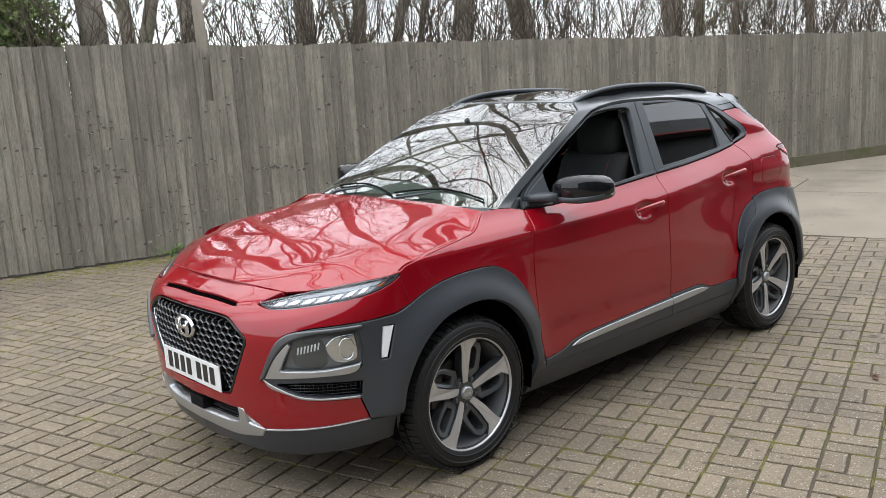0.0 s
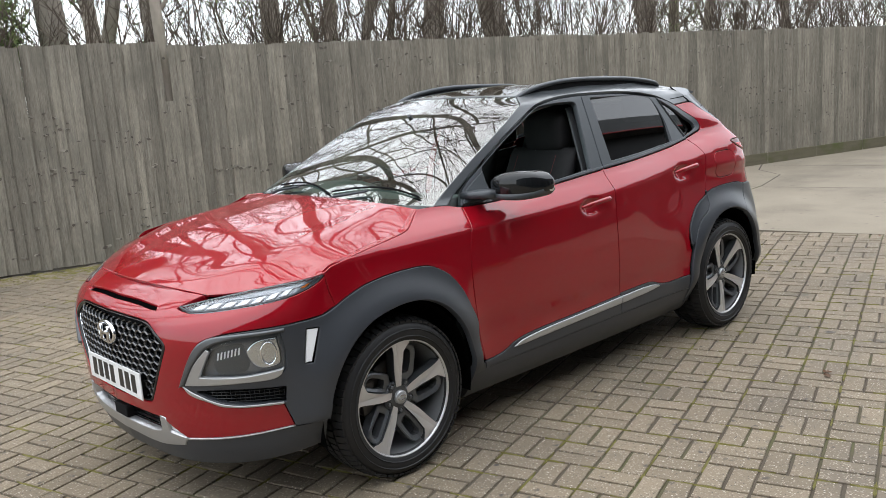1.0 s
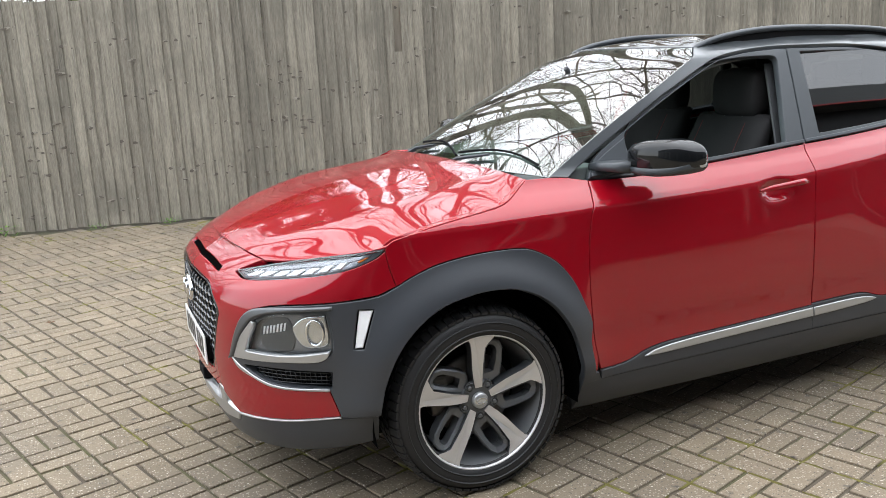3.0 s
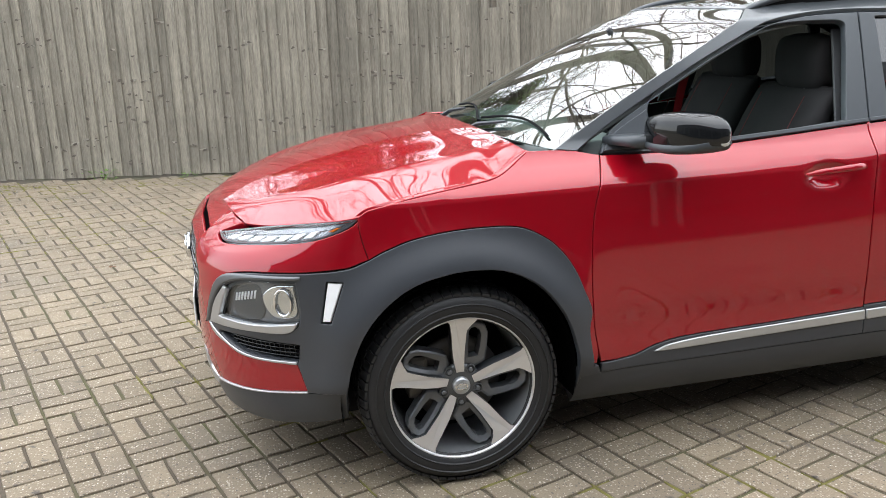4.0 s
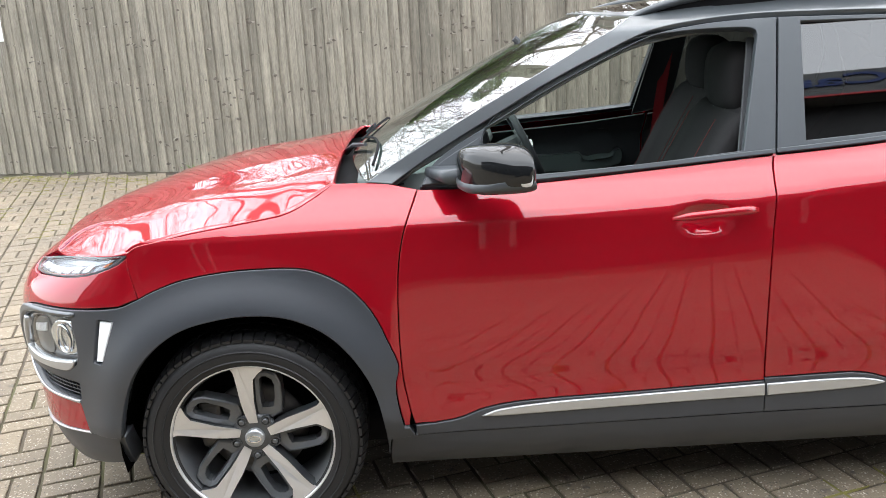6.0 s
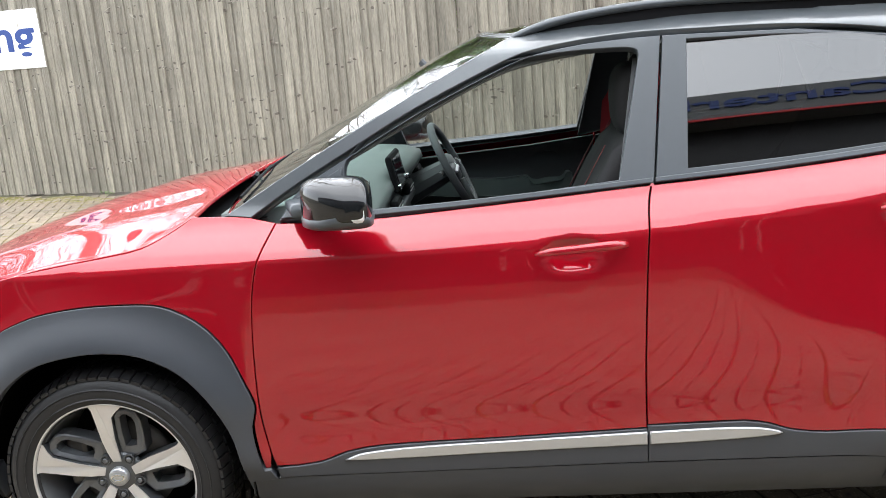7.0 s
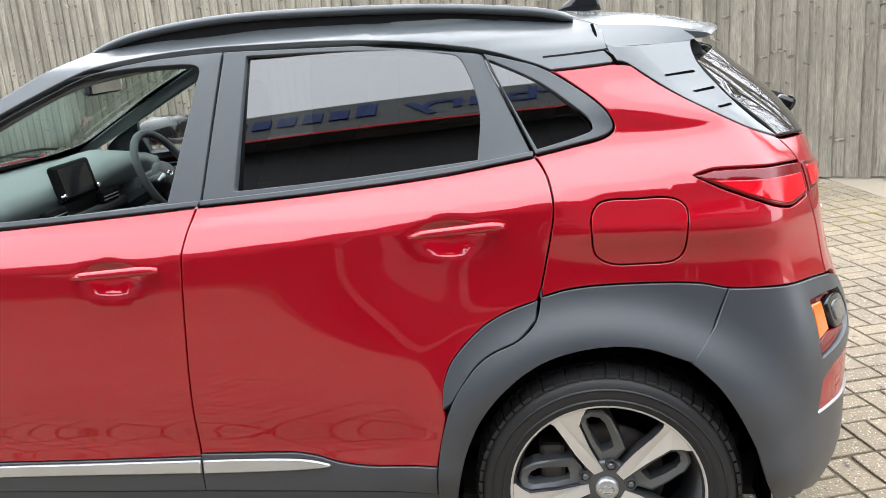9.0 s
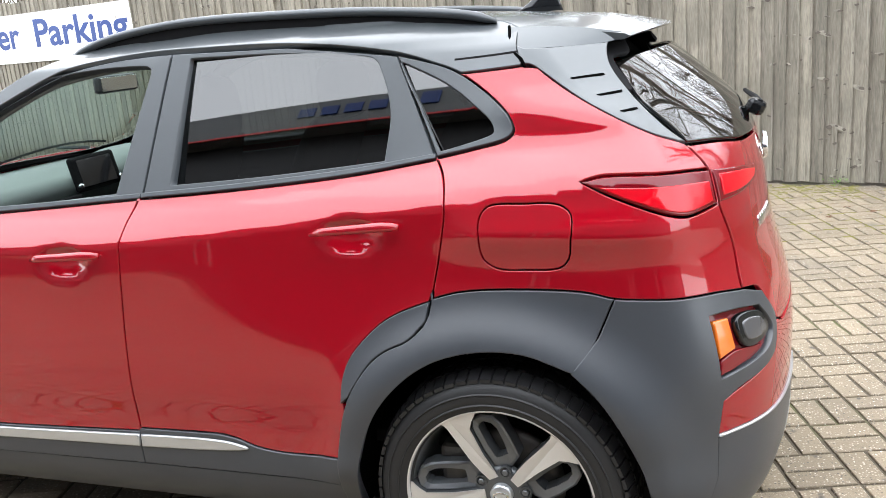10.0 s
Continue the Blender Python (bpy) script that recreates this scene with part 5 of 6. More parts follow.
for i in range(20):
    for k in range(7):
        sf_.append((i * 7 + k, i * 7 + (k + 1) % 7, i * 7 + 7 + (k + 1) % 7, i * 7 + 7 + k))
sf_ += [tuple(range(7))[::-1], tuple(20 * 7 + k for k in range(7))]
spoiler = mesh_part("spoiler", sv, sf_, BLACK_ROOF, root, "black roof spoiler")
def skin_point(s, z):
    return Vector(skin(s, z))


# its sides: wedges that carry the roof sides on to the rear corners
top_c = Curve([(0, 3.457, -.489, 1.472), (.45, 3.59, -.483, 1.4635), (.8, 3.69, -.470, 1.4485), (1, 3.755, -.456, 1.4345)])
low_c = Curve([(0, 3.474, -.553, 1.4155), (.45, 3.595, -.524, 1.4155), (.8, 3.695, -.486, 1.4165), (1, 3.755, -.457, 1.4270)])
side_v, side_f = [], []
for i in range(25):
    a, b = top_c(i / 24), low_c(i / 24)
    for k in range(6):
        q = k / 5
        p = a * (1 - q) + b * q
        side_v.append((p[0], p[1] - .004 * math.sin(math.pi * q) * (1 - i / 24), p[2]))
side_f = [(i * 6 + k, i * 6 + k + 1, i * 6 + 7 + k, i * 6 + 6 + k) for i in range(24) for k in range(5)]
both("spoiler_side", side_v, side_f, BLACK_ROOF, root)
seam = [Vector(top_c(0)) + Vector((0, -.001, .002)), Vector(top_c(0) * .5 + low_c(0) * .5) + Vector((0, -.0035, 0)), Vector(low_c(0)) + Vector((0, -.0005, 0)), skin_point(3.638, 1.395), skin_point(3.645, 1.376)]
both("spoiler_seam", *tube([p + Vector((0, -.0015, 0)) for p in seam], .0042, 6), VOID, root)

# ---- underbody and arches ----
part("underbody", box_bm((3.6, 1.36, .12), (2.1, 0, .27), .03), DARK, root, "black underbody")
# arch liners coloured near-black, so the shade inside the arches is painted in
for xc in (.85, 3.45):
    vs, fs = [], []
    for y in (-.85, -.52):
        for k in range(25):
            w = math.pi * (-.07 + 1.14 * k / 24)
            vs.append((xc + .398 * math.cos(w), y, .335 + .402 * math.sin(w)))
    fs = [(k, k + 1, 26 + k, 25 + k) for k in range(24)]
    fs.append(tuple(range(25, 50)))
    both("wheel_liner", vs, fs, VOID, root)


def wheel_meshes():
    """A tyre with tread blocks, a five twin-spoke alloy rim, cap, nuts, disc and caliper; axle along y, outer face towards -y."""
    prof_ = [(.232, -.095), (.245, -.112), (.275, -.121), (.302, -.115), (.315, -.103), (.324, -.088), (.329, -.055), (.329, .055), (.330, .090), (.322, .104), (.30, .116), (.245, .112), (.232, .095)]
    n = 72
    vs, fs = [], []
    for k in range(n):
        w = 2 * math.pi * k / n
        for r, y in prof_:
            vs.append((r * math.cos(w), y, r * math.sin(w)))
    m = len(prof_)
    for k in range(n):
        for j in range(m - 1):
            fs.append((k * m + j, ((k + 1) % n) * m + j, ((k + 1) % n) * m + j + 1, k * m + j + 1))
    tyre = (vs, [f[::-1] for f in fs])
    tread = []
    for k in range(64):
        for y0, y1, sh in ((-.108, -.062, 0), (-.052, -.006, .5), (.006, .052, .25), (.062, .108, .75)):
            w0, w1 = 2 * math.pi * (k + sh) / 64, 2 * math.pi * (k + sh + .80) / 64
            ra, rb = (.3245, .337) if y0 < -.1 else (.3375, .3375)
            if y1 > .1:
                ra, rb = .337, .3245
            v = [(r * math.cos(w), y, r * math.sin(w)) for r, y, w in ((ra, y0, w0), (rb, y1, w0), (rb, y1, w1), (ra, y0, w1), (ra - .009, y0, w0), (rb - .009, y1, w0), (rb - .009, y1, w1), (ra - .009, y0, w1))]
            tread.append((v, [(0, 1, 2, 3), (0, 4, 5, 1), (1, 5, 6, 2), (2, 6, 7, 3), (3, 7, 4, 0)]))
    return tyre, merge(*tread)


def rim_lip():
    prof_ = [(.240, -.094), (.245, -.104), (.246, -.110), (.243, -.112), (.239, -.110), (.2375, -.100)]
    n, m = 72, len(prof_)
    vs = [(r * math.cos(2 * math.pi * k / n), y, r * math.sin(2 * math.pi * k / n)) for k in range(n) for r, y in prof_]
    fs = [(k * m + j, ((k + 1) % n) * m + j, ((k + 1) % n) * m + j + 1, k * m + j + 1) for k in range(n) for j in range(m - 1)]
    return vs, fs


def prism(pts, y_of, depth):
    """A flat outline in the wheel's plane (radius along a, side b) with a face at y_of and walls going back."""
    n = len(pts)
    vs = [(a, y_of(a), b) for a, b in pts] + [(a, y_of(a) + depth, b * .9) for a, b in pts]
    return vs, [tuple(range(n))] + [(k, n + k, n + (k + 1) % n, (k + 1) % n) for k in range(n)]


def spun(data, w):
    c, s_ = math.cos(w), math.sin(w)
    return [(x_ * c - z_ * s_, y_, x_ * s_ + z_ * c) for x_, y_, z_ in data[0]], data[1]


def face_y(r):
    return -.082 - .020 * smooth(.05, .23, r) + .010 * smooth(.10, .02, r)


tyre_data, tread_data = wheel_meshes()
spoke = [(.045, .013), (.08, .021), (.12, .027), (.19, .031), (.222, .035), (.238, .046), (.2405, .02), (.2410, -.02), (.2370, -.060), (.226, -.053), (.212, -.035), (.195, -.020), (.12, -.013), (.045, -.013)]
fin_out = [(.048, -.014), (.055, -.058), (.072, -.088), (.12, -.094), (.175, -.096), (.203, -.086), (.216, -.060), (.214, -.034), (.196, -.021), (.12, -.014)]
fin_in = [(.090, -.030), (.088, -.046), (.090, -.064), (.125, -.072), (.165, -.076), (.184, -.070), (.196, -.055), (.196, -.042), (.186, -.034), (.13, -.029)]


def loop_prism(outer, inner, y_of, depth):
    """A closed frame in the wheel's plane, chamfered towards its opening, with walls going back."""
    n = len(outer)
    vs = [(a, y_of(a), b) for a, b in outer] + [(a * .75 + c * .25, y_of(a) - .003, b * .75 + d * .25) for (a, b), (c, d) in zip(outer, inner)]
    vs += [(a, y_of(a) + .004, b) for a, b in inner] + [(a, y_of(a) + depth, b) for a, b in inner] + [(a, y_of(a) + depth, b) for a, b in outer]
    fs = []
    for k in range(n):
        q = (k + 1) % n
        for r0, r1 in ((0, 1), (1, 2), (2, 3), (4, 0)):
            fs.append((r0 * n + k, r1 * n + k, r1 * n + q, r0 * n + q))
    return vs, fs


def make_wheel(name, at, spin, mirrored=False):
    wheel = empty(name, at, root)
    g = lambda d: ([(x_, -y_, z_) for x_, y_, z_ in d[0]], [tuple(f)[::-1] for f in d[1]]) if mirrored else d
    tyre = mesh_part("tyre", *g(tyre_data), RUBBER, wheel, smooth_shade=True)
    mesh_part("tread", *g(tread_data), RUBBER, tyre)
    for rr, yy in ((.262, -.1205), (.290, -.1205)):
        vs = []
        for k in range(72):
            w = 2 * math.pi * k / 72
            vs += [(r * math.cos(w), y, r * math.sin(w)) for r, y in ((rr - .003, yy + .002), (rr, yy - .0015), (rr + .003, yy + .002))]
        mesh_part("sidewall_ridge", *g((vs, [(k * 3 + j, ((k + 1) % 72) * 3 + j, ((k + 1) % 72) * 3 + j + 1, k * 3 + j + 1) for k in range(72) for j in (0, 1)])), RUBBER, tyre)
    rim = mesh_part("rim", *g(rim_lip()), MACHINED, wheel, "machined silver alloy rim with dark inner spokes", True)
    barrel = [(r * math.cos(2 * math.pi * k / 48), y, r * math.sin(2 * math.pi * k / 48)) for k in range(48) for r, y in ((.2375, -.100), (.222, -.02), (.216, .085))]
    mesh_part("barrel", *g((barrel, [(k * 3 + j, ((k + 1) % 48) * 3 + j, ((k + 1) % 48) * 3 + j + 1, k * 3 + j + 1) for k in range(48) for j in (0, 1)])), BARREL, rim, smooth_shade=True)
    for k in range(5):
        w = spin + 2 * math.pi * k / 5
        mesh_part("spoke", *g(spun(prism(spoke, face_y, .010), w)), MACHINED, rim)
        mesh_part("spoke_back", *g(spun(prism(spoke, lambda r: face_y(r) + .004, .05), w)), RIM_DARK, rim)
        d = loop_prism(fin_out, fin_in, lambda r: face_y(r) + .016, .045)
        mesh_part("spoke_fin", *g(spun(d, w)), FIN_GREY, rim)
        nw = w + math.pi / 5
        hole = Vector((.061 * math.cos(nw), -.068, .061 * math.sin(nw)))
        mesh_part("wheel_nut", *g(disc_mesh(hole, X, Z, -Y, .0085, .0085, .010, 6, .2)), FIN_GREY, rim)
        mesh_part("nut_recess", *g(ring_mesh(hole - Y * -.004, X, Z, -Y, .017, .017, .35, .010, 18)), RIM_DARK, rim)
    hub = disc_mesh(Vector((0, -.05, 0)), X, Z, -Y, .072, .072, .022, 30, .25)
    mesh_part("hub", *g(hub), RIM_DARK, rim, smooth_shade=True)
    cap = mesh_part("centre_cap", *g(disc_mesh(Vector((0, -.068, 0)), X, Z, -Y, .029, .029, .022, 28, .25)), SILVER, rim, smooth_shade=True)
    mesh_part("cap_mark", *g(ring_mesh(Vector((0, -.0895, 0)), X, Z, -Y, .021, .012, .2, .0015, 24)), CHROME, rim)
    mesh_part("brake_disc", *g(disc_mesh(Vector((0, .0, 0)), X, Z, -Y, .150, .150, .02, 40, .1)), STEEL, wheel, smooth_shade=True)
    bm = box_bm((.07, .07, .15), (.135 * (1 if spin < 1 else -1), -.01, .03), .015)
    part("brake_caliper", bm, STEEL, wheel)
    vb = disc_mesh(Vector((0, .09, 0)), X, Z, -Y, .225, .225, .004, 40, .1)
    mesh_part("inner_shield", *g(vb), DARK, wheel)
    return wheel


WHEEL_Y = .757
make_wheel("wheel", (.85, -WHEEL_Y, .334), 1.585)
make_wheel("wheel", (3.45, -WHEEL_Y, .334), 2.01)
make_wheel("wheel", (.85, WHEEL_Y, .334), 1.1, True)
make_wheel("wheel", (3.45, WHEEL_Y, .334), .6, True)

# ---- mirrors, handles, rails, wipers ----
def section_loft(sections):
    """Closed rings joined into one skin, capped at both ends."""
    m = len(sections[0])
    vs = [v for r in sections for v in r]
    fs = [(i * m + k, i * m + (k + 1) % m, i * m + m + (k + 1) % m, i * m + m + k) for i in range(len(sections) - 1) for k in range(m)]
    return vs, fs + [tuple(range(m))[::-1], tuple((len(sections) - 1) * m + k for k in range(m))]


def oval(cx, cz, rx, rz, y, e=2.6, n=28):
    out = []
    for k in range(n):
        w = 2 * math.pi * k / n
        c, s_ = math.cos(w), math.sin(w)
        out.append(Vector((cx + rx * math.copysign(abs(c) ** (2 / e), c), y, cz + rz * math.copysign(abs(s_) ** (2 / e), s_))))
    return out


mirror = tuple(empty("door_mirror", (0, 0, 0), d) for d in front_door)
for m_ in mirror:
    m_["label"] = "gloss black door mirror"
spans = [(-.775, 1.535, 1.60, 1.098, 1.135), (-.79, 1.505, 1.645, 1.082, 1.158), (-.82, 1.490, 1.672, 1.068, 1.176), (-.87, 1.492, 1.683, 1.062, 1.187), (-.92, 1.505, 1.690, 1.062, 1.189), (-.96, 1.530, 1.694, 1.066, 1.183), (-.99, 1.565, 1.694, 1.074, 1.170), (-1.008, 1.610, 1.688, 1.09, 1.15), (-1.014, 1.635, 1.675, 1.105, 1.135)]
both("housing", *section_loft([oval((a + b) / 2, (c + d) / 2, (b - a) / 2, (d - c) / 2, y, 3.8) for y, a, b, c, d in spans]), BLACK_GLOSS, mirror)
low = [(y, a - .002, b + .002, c - .004, c + (d - c) * .30) for y, a, b, c, d in spans[1:-1]]
both("lower_cover", *section_loft([oval((a + b) / 2, (c + d) / 2, (b - a) / 2, (d - c) / 2, y, 3.3) for y, a, b, c, d in low]), FRAME, mirror)
both("arm", *section_loft([oval(1.462 + .055 * q, 1.086 + .004 * q, .060 + .004 * q, .017 + .004 * q, -.690 - .14 * q, 4, 16) for q in (0, .35, .7, 1)]), FRAME, mirror)
both("glass", [(1.676, -.845, 1.088), (1.690, -.975, 1.092), (1.690, -.975, 1.160), (1.676, -.845, 1.166)], [(0, 1, 2, 3)], CHROME, mirror, smooth_shade=False)
both("indicator", *section_loft([oval(1.668 + .2 * (y + 1.0), 1.110, .017, .022, y, 3, 12) for y in (-.975, -1.0, -1.008, -1.011)]), LAMP_SILVER, mirror)
panel("mirror_sail", [(1.392, 1.050, 1), (1.572, 1.055, 1), (1.572, 1.180, 1), (1.44, 1.105)], FRAME, front_door, off=.006, gap=.001, thick=.01)
panel("inner_sail", [(1.392, 1.050, 1), (1.545, 1.045, 1), (1.545, 1.165, 1), (1.44, 1.115)], CABIN, front_door, off=-.02, gap=.001, thick=.004)

for door, (hs, hz), rise in ((front_door, HANDLES[0], .014), (rear_door, HANDLES[1], .018)):
    rings = []
    for i in range(15):
        q = i / 14
        s_, z_ = hs + .245 * q, hz + rise * q
        n_ = Vector((0, -.93, .36))
        lift = .012 + .024 * smooth(0, .2, q) * smooth(1.06, .78, q)
        wid = .004 + .0065 * smooth(-.05, .18, q) * smooth(1.08, .86, q) + .002 * q
        thk = .004 + .004 * smooth(0, .15, q) * smooth(1.05, .85, q)
        base = Vector(skin(s_, z_)) + n_ * lift
        base.y = (skin(hs - .03, hz)[1] * (1 - q) + skin(hs + .285, hz + rise)[1] * q) - lift
        up = Z - n_ * n_.z
        rings.append([base + up.normalized() * wid * math.sin(2 * math.pi * k / 12) + n_ * thk * math.cos(2 * math.pi * k / 12) for k in range(12)])
    both("door_handle", *section_loft(rings), RED, door)

rail_pts = [(2.055, 1.486, .466), (2.09, 1.502, .467), (2.16, 1.524, .468), (2.28, 1.545, .468), (2.5, 1.561, .467), (2.8, 1.556, .463), (3.05, 1.544, .458), (3.25, 1.524, .450), (3.35, 1.508, .444), (3.41, 1.490, .438)]
rc = Curve([(i, *p) for i, p in enumerate(rail_pts)])
rings = []
for i in range(41):
    q = i * 9 / 40
    p = rc(q)
    k = .55 + .45 * float(smooth(0, .8, q) * smooth(9, 8.2, q))
    rings.append([Vector((p[0], -p[2] + .017 * k * math.cos(w), p[1] + .013 * k * math.sin(w))) for w in (2 * math.pi * j / 12 for j in range(12))])
rail = both("roof_rail", *section_loft(rings), FRAME, root, "satin black roof rail")
foot = []
for i in range(31):
    q = i * 9 / 30
    p = rc(q)
    foot.append([Vector((p[0], -p[2] - .004, p[1] - .008)), Vector((p[0], -p[2] + .008, p[1] - .008)), Vector((p[0], -p[2] + .012, 1.488)), Vector((p[0], -p[2] - .002, 1.484))])
both("rail_base", *section_loft(foot), DARK, rail, smooth_shade=False)
# shark fin aerial
part_v = section_loft([oval(3.43 + .035 * q, 1.507, .075 * (1 - .72 * q), .016 * (1 - .6 * q), 0, 2, 16) for q in (0, .3, .6, .85, 1)])
fin_v = [Vector((v.x, v.z - 1.507, 1.507 + .062 * q)) for q, ring in zip((0, .3, .6, .85, 1), [part_v[0][i * 16:(i + 1) * 16] for i in range(5)]) for v in ring]
mesh_part("aerial", fin_v, part_v[1], BLACK_GLOSS, root, "black shark-fin aerial", True)


def ws_at(u, f, lift):
    q = np.array([[u, f]])
    n_ = normals_of(ws_surface, q)[0]
    n_ = n_ if n_[2] > 0 else -n_
    return Vector(ws_surface(u, f)) + Vector(n_) * lift


for f0, f1, fp in ((.86, .02, .62), (.02, -.80, -.22)):
    wiper = mesh_part("wiper", *tube([ws_at(.045 + .055 * math.sin(math.pi * q) + .02 * q, f0 + (f1 - f0) * q, .006) for q in np.linspace(0, 1, 14)], [.005] * 14, 6), DARK, root, "black windscreen wiper")
    mesh_part("wiper_arm", *tube([ws_at(-.03, f1 + (f0 - f1) * .02, .004), ws_at(.02, f1 + (f0 - f1) * .12, .014), ws_at(.07, f1 + (f0 - f1) * .45, .015)], [.012, .009, .006], 6), FRAME, wiper)
mesh_part("cowl", [(1.0, -.70, 1.000), (1.34, -.68, 1.05), (1.34, .68, 1.05), (1.0, .70, 1.000), (1.0, 0, 1.03), (1.3, 0, 1.06)], [(0, 1, 5, 4), (4, 5, 2, 3)], DARK, root, "black scuttle panel")
# tailgate details
rw = empty("rear_wiper", (0, 0, 0), root)
c = Vector(wrap(REAR, 1.175)) + Vector((.02, 0, .012))
part("motor_cover", box_bm((.055, .05, .045), tuple(c), .014, turn=pose(0, 0, 0, 0, 25)), BLACK_GLOSS, rw)
mesh_part("wiper_blade", *tube([c + Vector((.01, -.02, .01)), c + Vector((.0, .12, .015)), c + Vector((-.03, .32, .02))], [.012, .009, .006], 6), DARK, rw)
mesh_part("badge", *ring_mesh(Vector(wrap(REAR, 1.075)) + Vector((.004, 0, 0)), Y, Z, X, .072, .04, .22, .014), CHROME, tailgate, "chrome oval badge", True)
for k in range(7):
    a = 4.36 + k * .030
    panel("letter_bar", [(a, .925, 1), (a + .022, .925, 1), (a + .022, .953, 1), (a, .953, 1)], CHROME, tailgate, mirror=False, surface=wrap, off=.003, gap=0, edge=.001, thick=.004)

# ---- cabin ----
cabin = empty("cabin", (0, 0, 0), root)
panel("door_trim", [(1.35, 1.035, 1), (2.0, 1.055), (2.40, 1.085, 1), (2.40, .34, 1), (1.35, .34, 1)], CABIN, front_door, off=-.055, gap=0, thick=.01, step=.06)
panel("armrest", [(1.62, .90), (2.0, .885), (2.30, .90), (2.30, .83), (2.0, .81), (1.62, .84)], DASH_TOP, front_door, off=-.085, gap=0, thick=-.03, step=.06)
panel("door_trim", [(2.41, 1.085, 1), (2.85, 1.115), (3.28, 1.16, 1), (3.30, .85, 1), (3.06, .5, 1), (3.02, .34, 1), (2.41, .34, 1)], CABIN, rear_door, off=-.055, gap=0, thick=.01, step=.06)
panel("side_trim", [(3.31, 1.165, 1), (3.55, 1.205), (3.5, 1.28), (3.36, 1.36, 1), (3.75, 1.36, 1), (4.0, 1.17, 1), (4.05, .6, 1), (3.6, .75, 1), (3.34, .78, 1)], CABIN, cabin, off=-.085, gap=0, thick=.01, step=.06)
panel("inner_pillar", [(2.335, 1.09, 1), (2.405, 1.445, 1), (2.535, 1.455, 1), (2.505, 1.115, 1)], CABIN, cabin, off=-.065, gap=0, thick=.01, step=.06)
panel("inner_rail", chain([(1.30, 1.06), (1.61, 1.215), (1.955, 1.382), (2.1, 1.43), (2.4, 1.462), (2.85, 1.455), (3.154, 1.42), (3.36, 1.37)], [(3.6, 1.44), (3.15, 1.505), (2.55, 1.52), (2.25, 1.512), (2.06, 1.488), (1.93, 1.428), (1.61, 1.268), (1.30, 1.10)]), PILLAR_TRIM, cabin, off=-.03, gap=0, thick=.01, step=.06)
panel("inner_wing", chain([(-.40, .44), (-.1, .44), (.40, .46)], [(.47, .46), (.55, .62), (.70, .735), (.88, .765), (1.05, .745), (1.2, .63), (1.29, .45)], [(1.33, .45), (1.33, 1.0)], [(1.05, .975), (.75, .945), (.5, .87)], [(.1, .80), (-.2, .78), (-.40, .76)]), DARK, cabin, off=-.05, gap=0, thick=.004, step=.06)
panel("inner_wing", chain([(3.06, .52), (3.2, .70), (3.44, .765), (3.66, .73), (3.86, .45)], [(4.3, .45), (4.5, .6)], [(4.5, 1.1), (4.1, 1.13)], [(3.5, 1.15), (3.32, 1.1)], [(3.06, .8)]), DARK, cabin, off=-.06, gap=0, thick=.004, step=.06)
part("cabin_floor", box_bm((2.5, 1.4, .04), (2.55, 0, .40), .005), DARK, cabin)
part("bulkhead", box_bm((.04, 1.36, .62), (1.32, 0, .70), .005), DARK, cabin)
# dashboard: a profile drawn across the car, lower at the screen end
dash_prof = [(1.20, 1.082), (1.40, 1.096), (1.56, 1.094), (1.68, 1.080), (1.735, 1.060), (1.745, 1.03), (1.72, .98), (1.70, .93), (1.72, .88), (1.70, .82), (1.64, .72), (1.45, .68), (1.26, .9)]
rings = []
for i in range(25):
    y = -.655 + 1.31 * i / 24
    hump = .035 * math.exp(-((y - .37) / .19) ** 4)
    bow = .06 * (1 - (y / .66) ** 2)
    rings.append([Vector((px_ - bow * .3 - (.09 if px_ > 1.5 else 0) + (hump * 1.2 if 1.6 < px_ < 1.76 and pz_ > 1.0 else 0), y, pz_ + (hump if px_ > 1.5 and pz_ > 1.0 else 0) - .02)) for px_, pz_ in dash_prof])
dashboard = mesh_part("dashboard", *section_loft(rings), DASH_TOP, cabin, "slate grey dashboard", True)
part("trim_band", box_bm((.03, 1.28, .035), (1.645, 0, .925), .01), CABIN, dashboard)
screen_t = pose(1.632, .015, 1.058, 0, -12, 0)
scr = part("touch_screen", box_bm((.022, .25, .135), (0, 0, 0), .012, turn=None), DARK, dashboard, "black tablet screen")
scr.matrix_basis = screen_t
part("screen_glass", box_bm((.004, .19, .105), (.0115, 0, 0), .001), SCREEN, scr)
for ky in (-.112, .112):
    mesh_part("knob", *disc_mesh(Vector((.010, ky, -.045)), Y, Z, X, .011, .011, .014, 16), CHROME, scr)
for vy in (-.56, -.16, .20, .57):
    vent = part("air_vent", box_bm((.03, .13, .05), (1.645, vy, .965), .012), DARK, dashboard)
    part("vent_blade", box_bm((.004, .11, .004), (1.662, vy, .968), .001), SILVER, vent)
    part("vent_blade", box_bm((.004, .11, .004), (1.662, vy, .955), .001), SILVER, vent)
wheel_c = Vector((1.815, .37, 1.005))
ax_n = Vector((.90, 0, .43)).normalized()
ax_u = ax_n.cross(Y).normalized()
steer = empty("steering_wheel", (0, 0, 0), cabin)
steer["label"] = "black leather steering wheel with silver spokes"
path = [wheel_c + (Y * math.cos(2 * math.pi * k / 40) + ax_u * math.sin(2 * math.pi * k / 40)) * .182 for k in range(41)]
mesh_part("steering_rim", *tube(path, .0155, 10), CABIN, steer, smooth_shade=True)
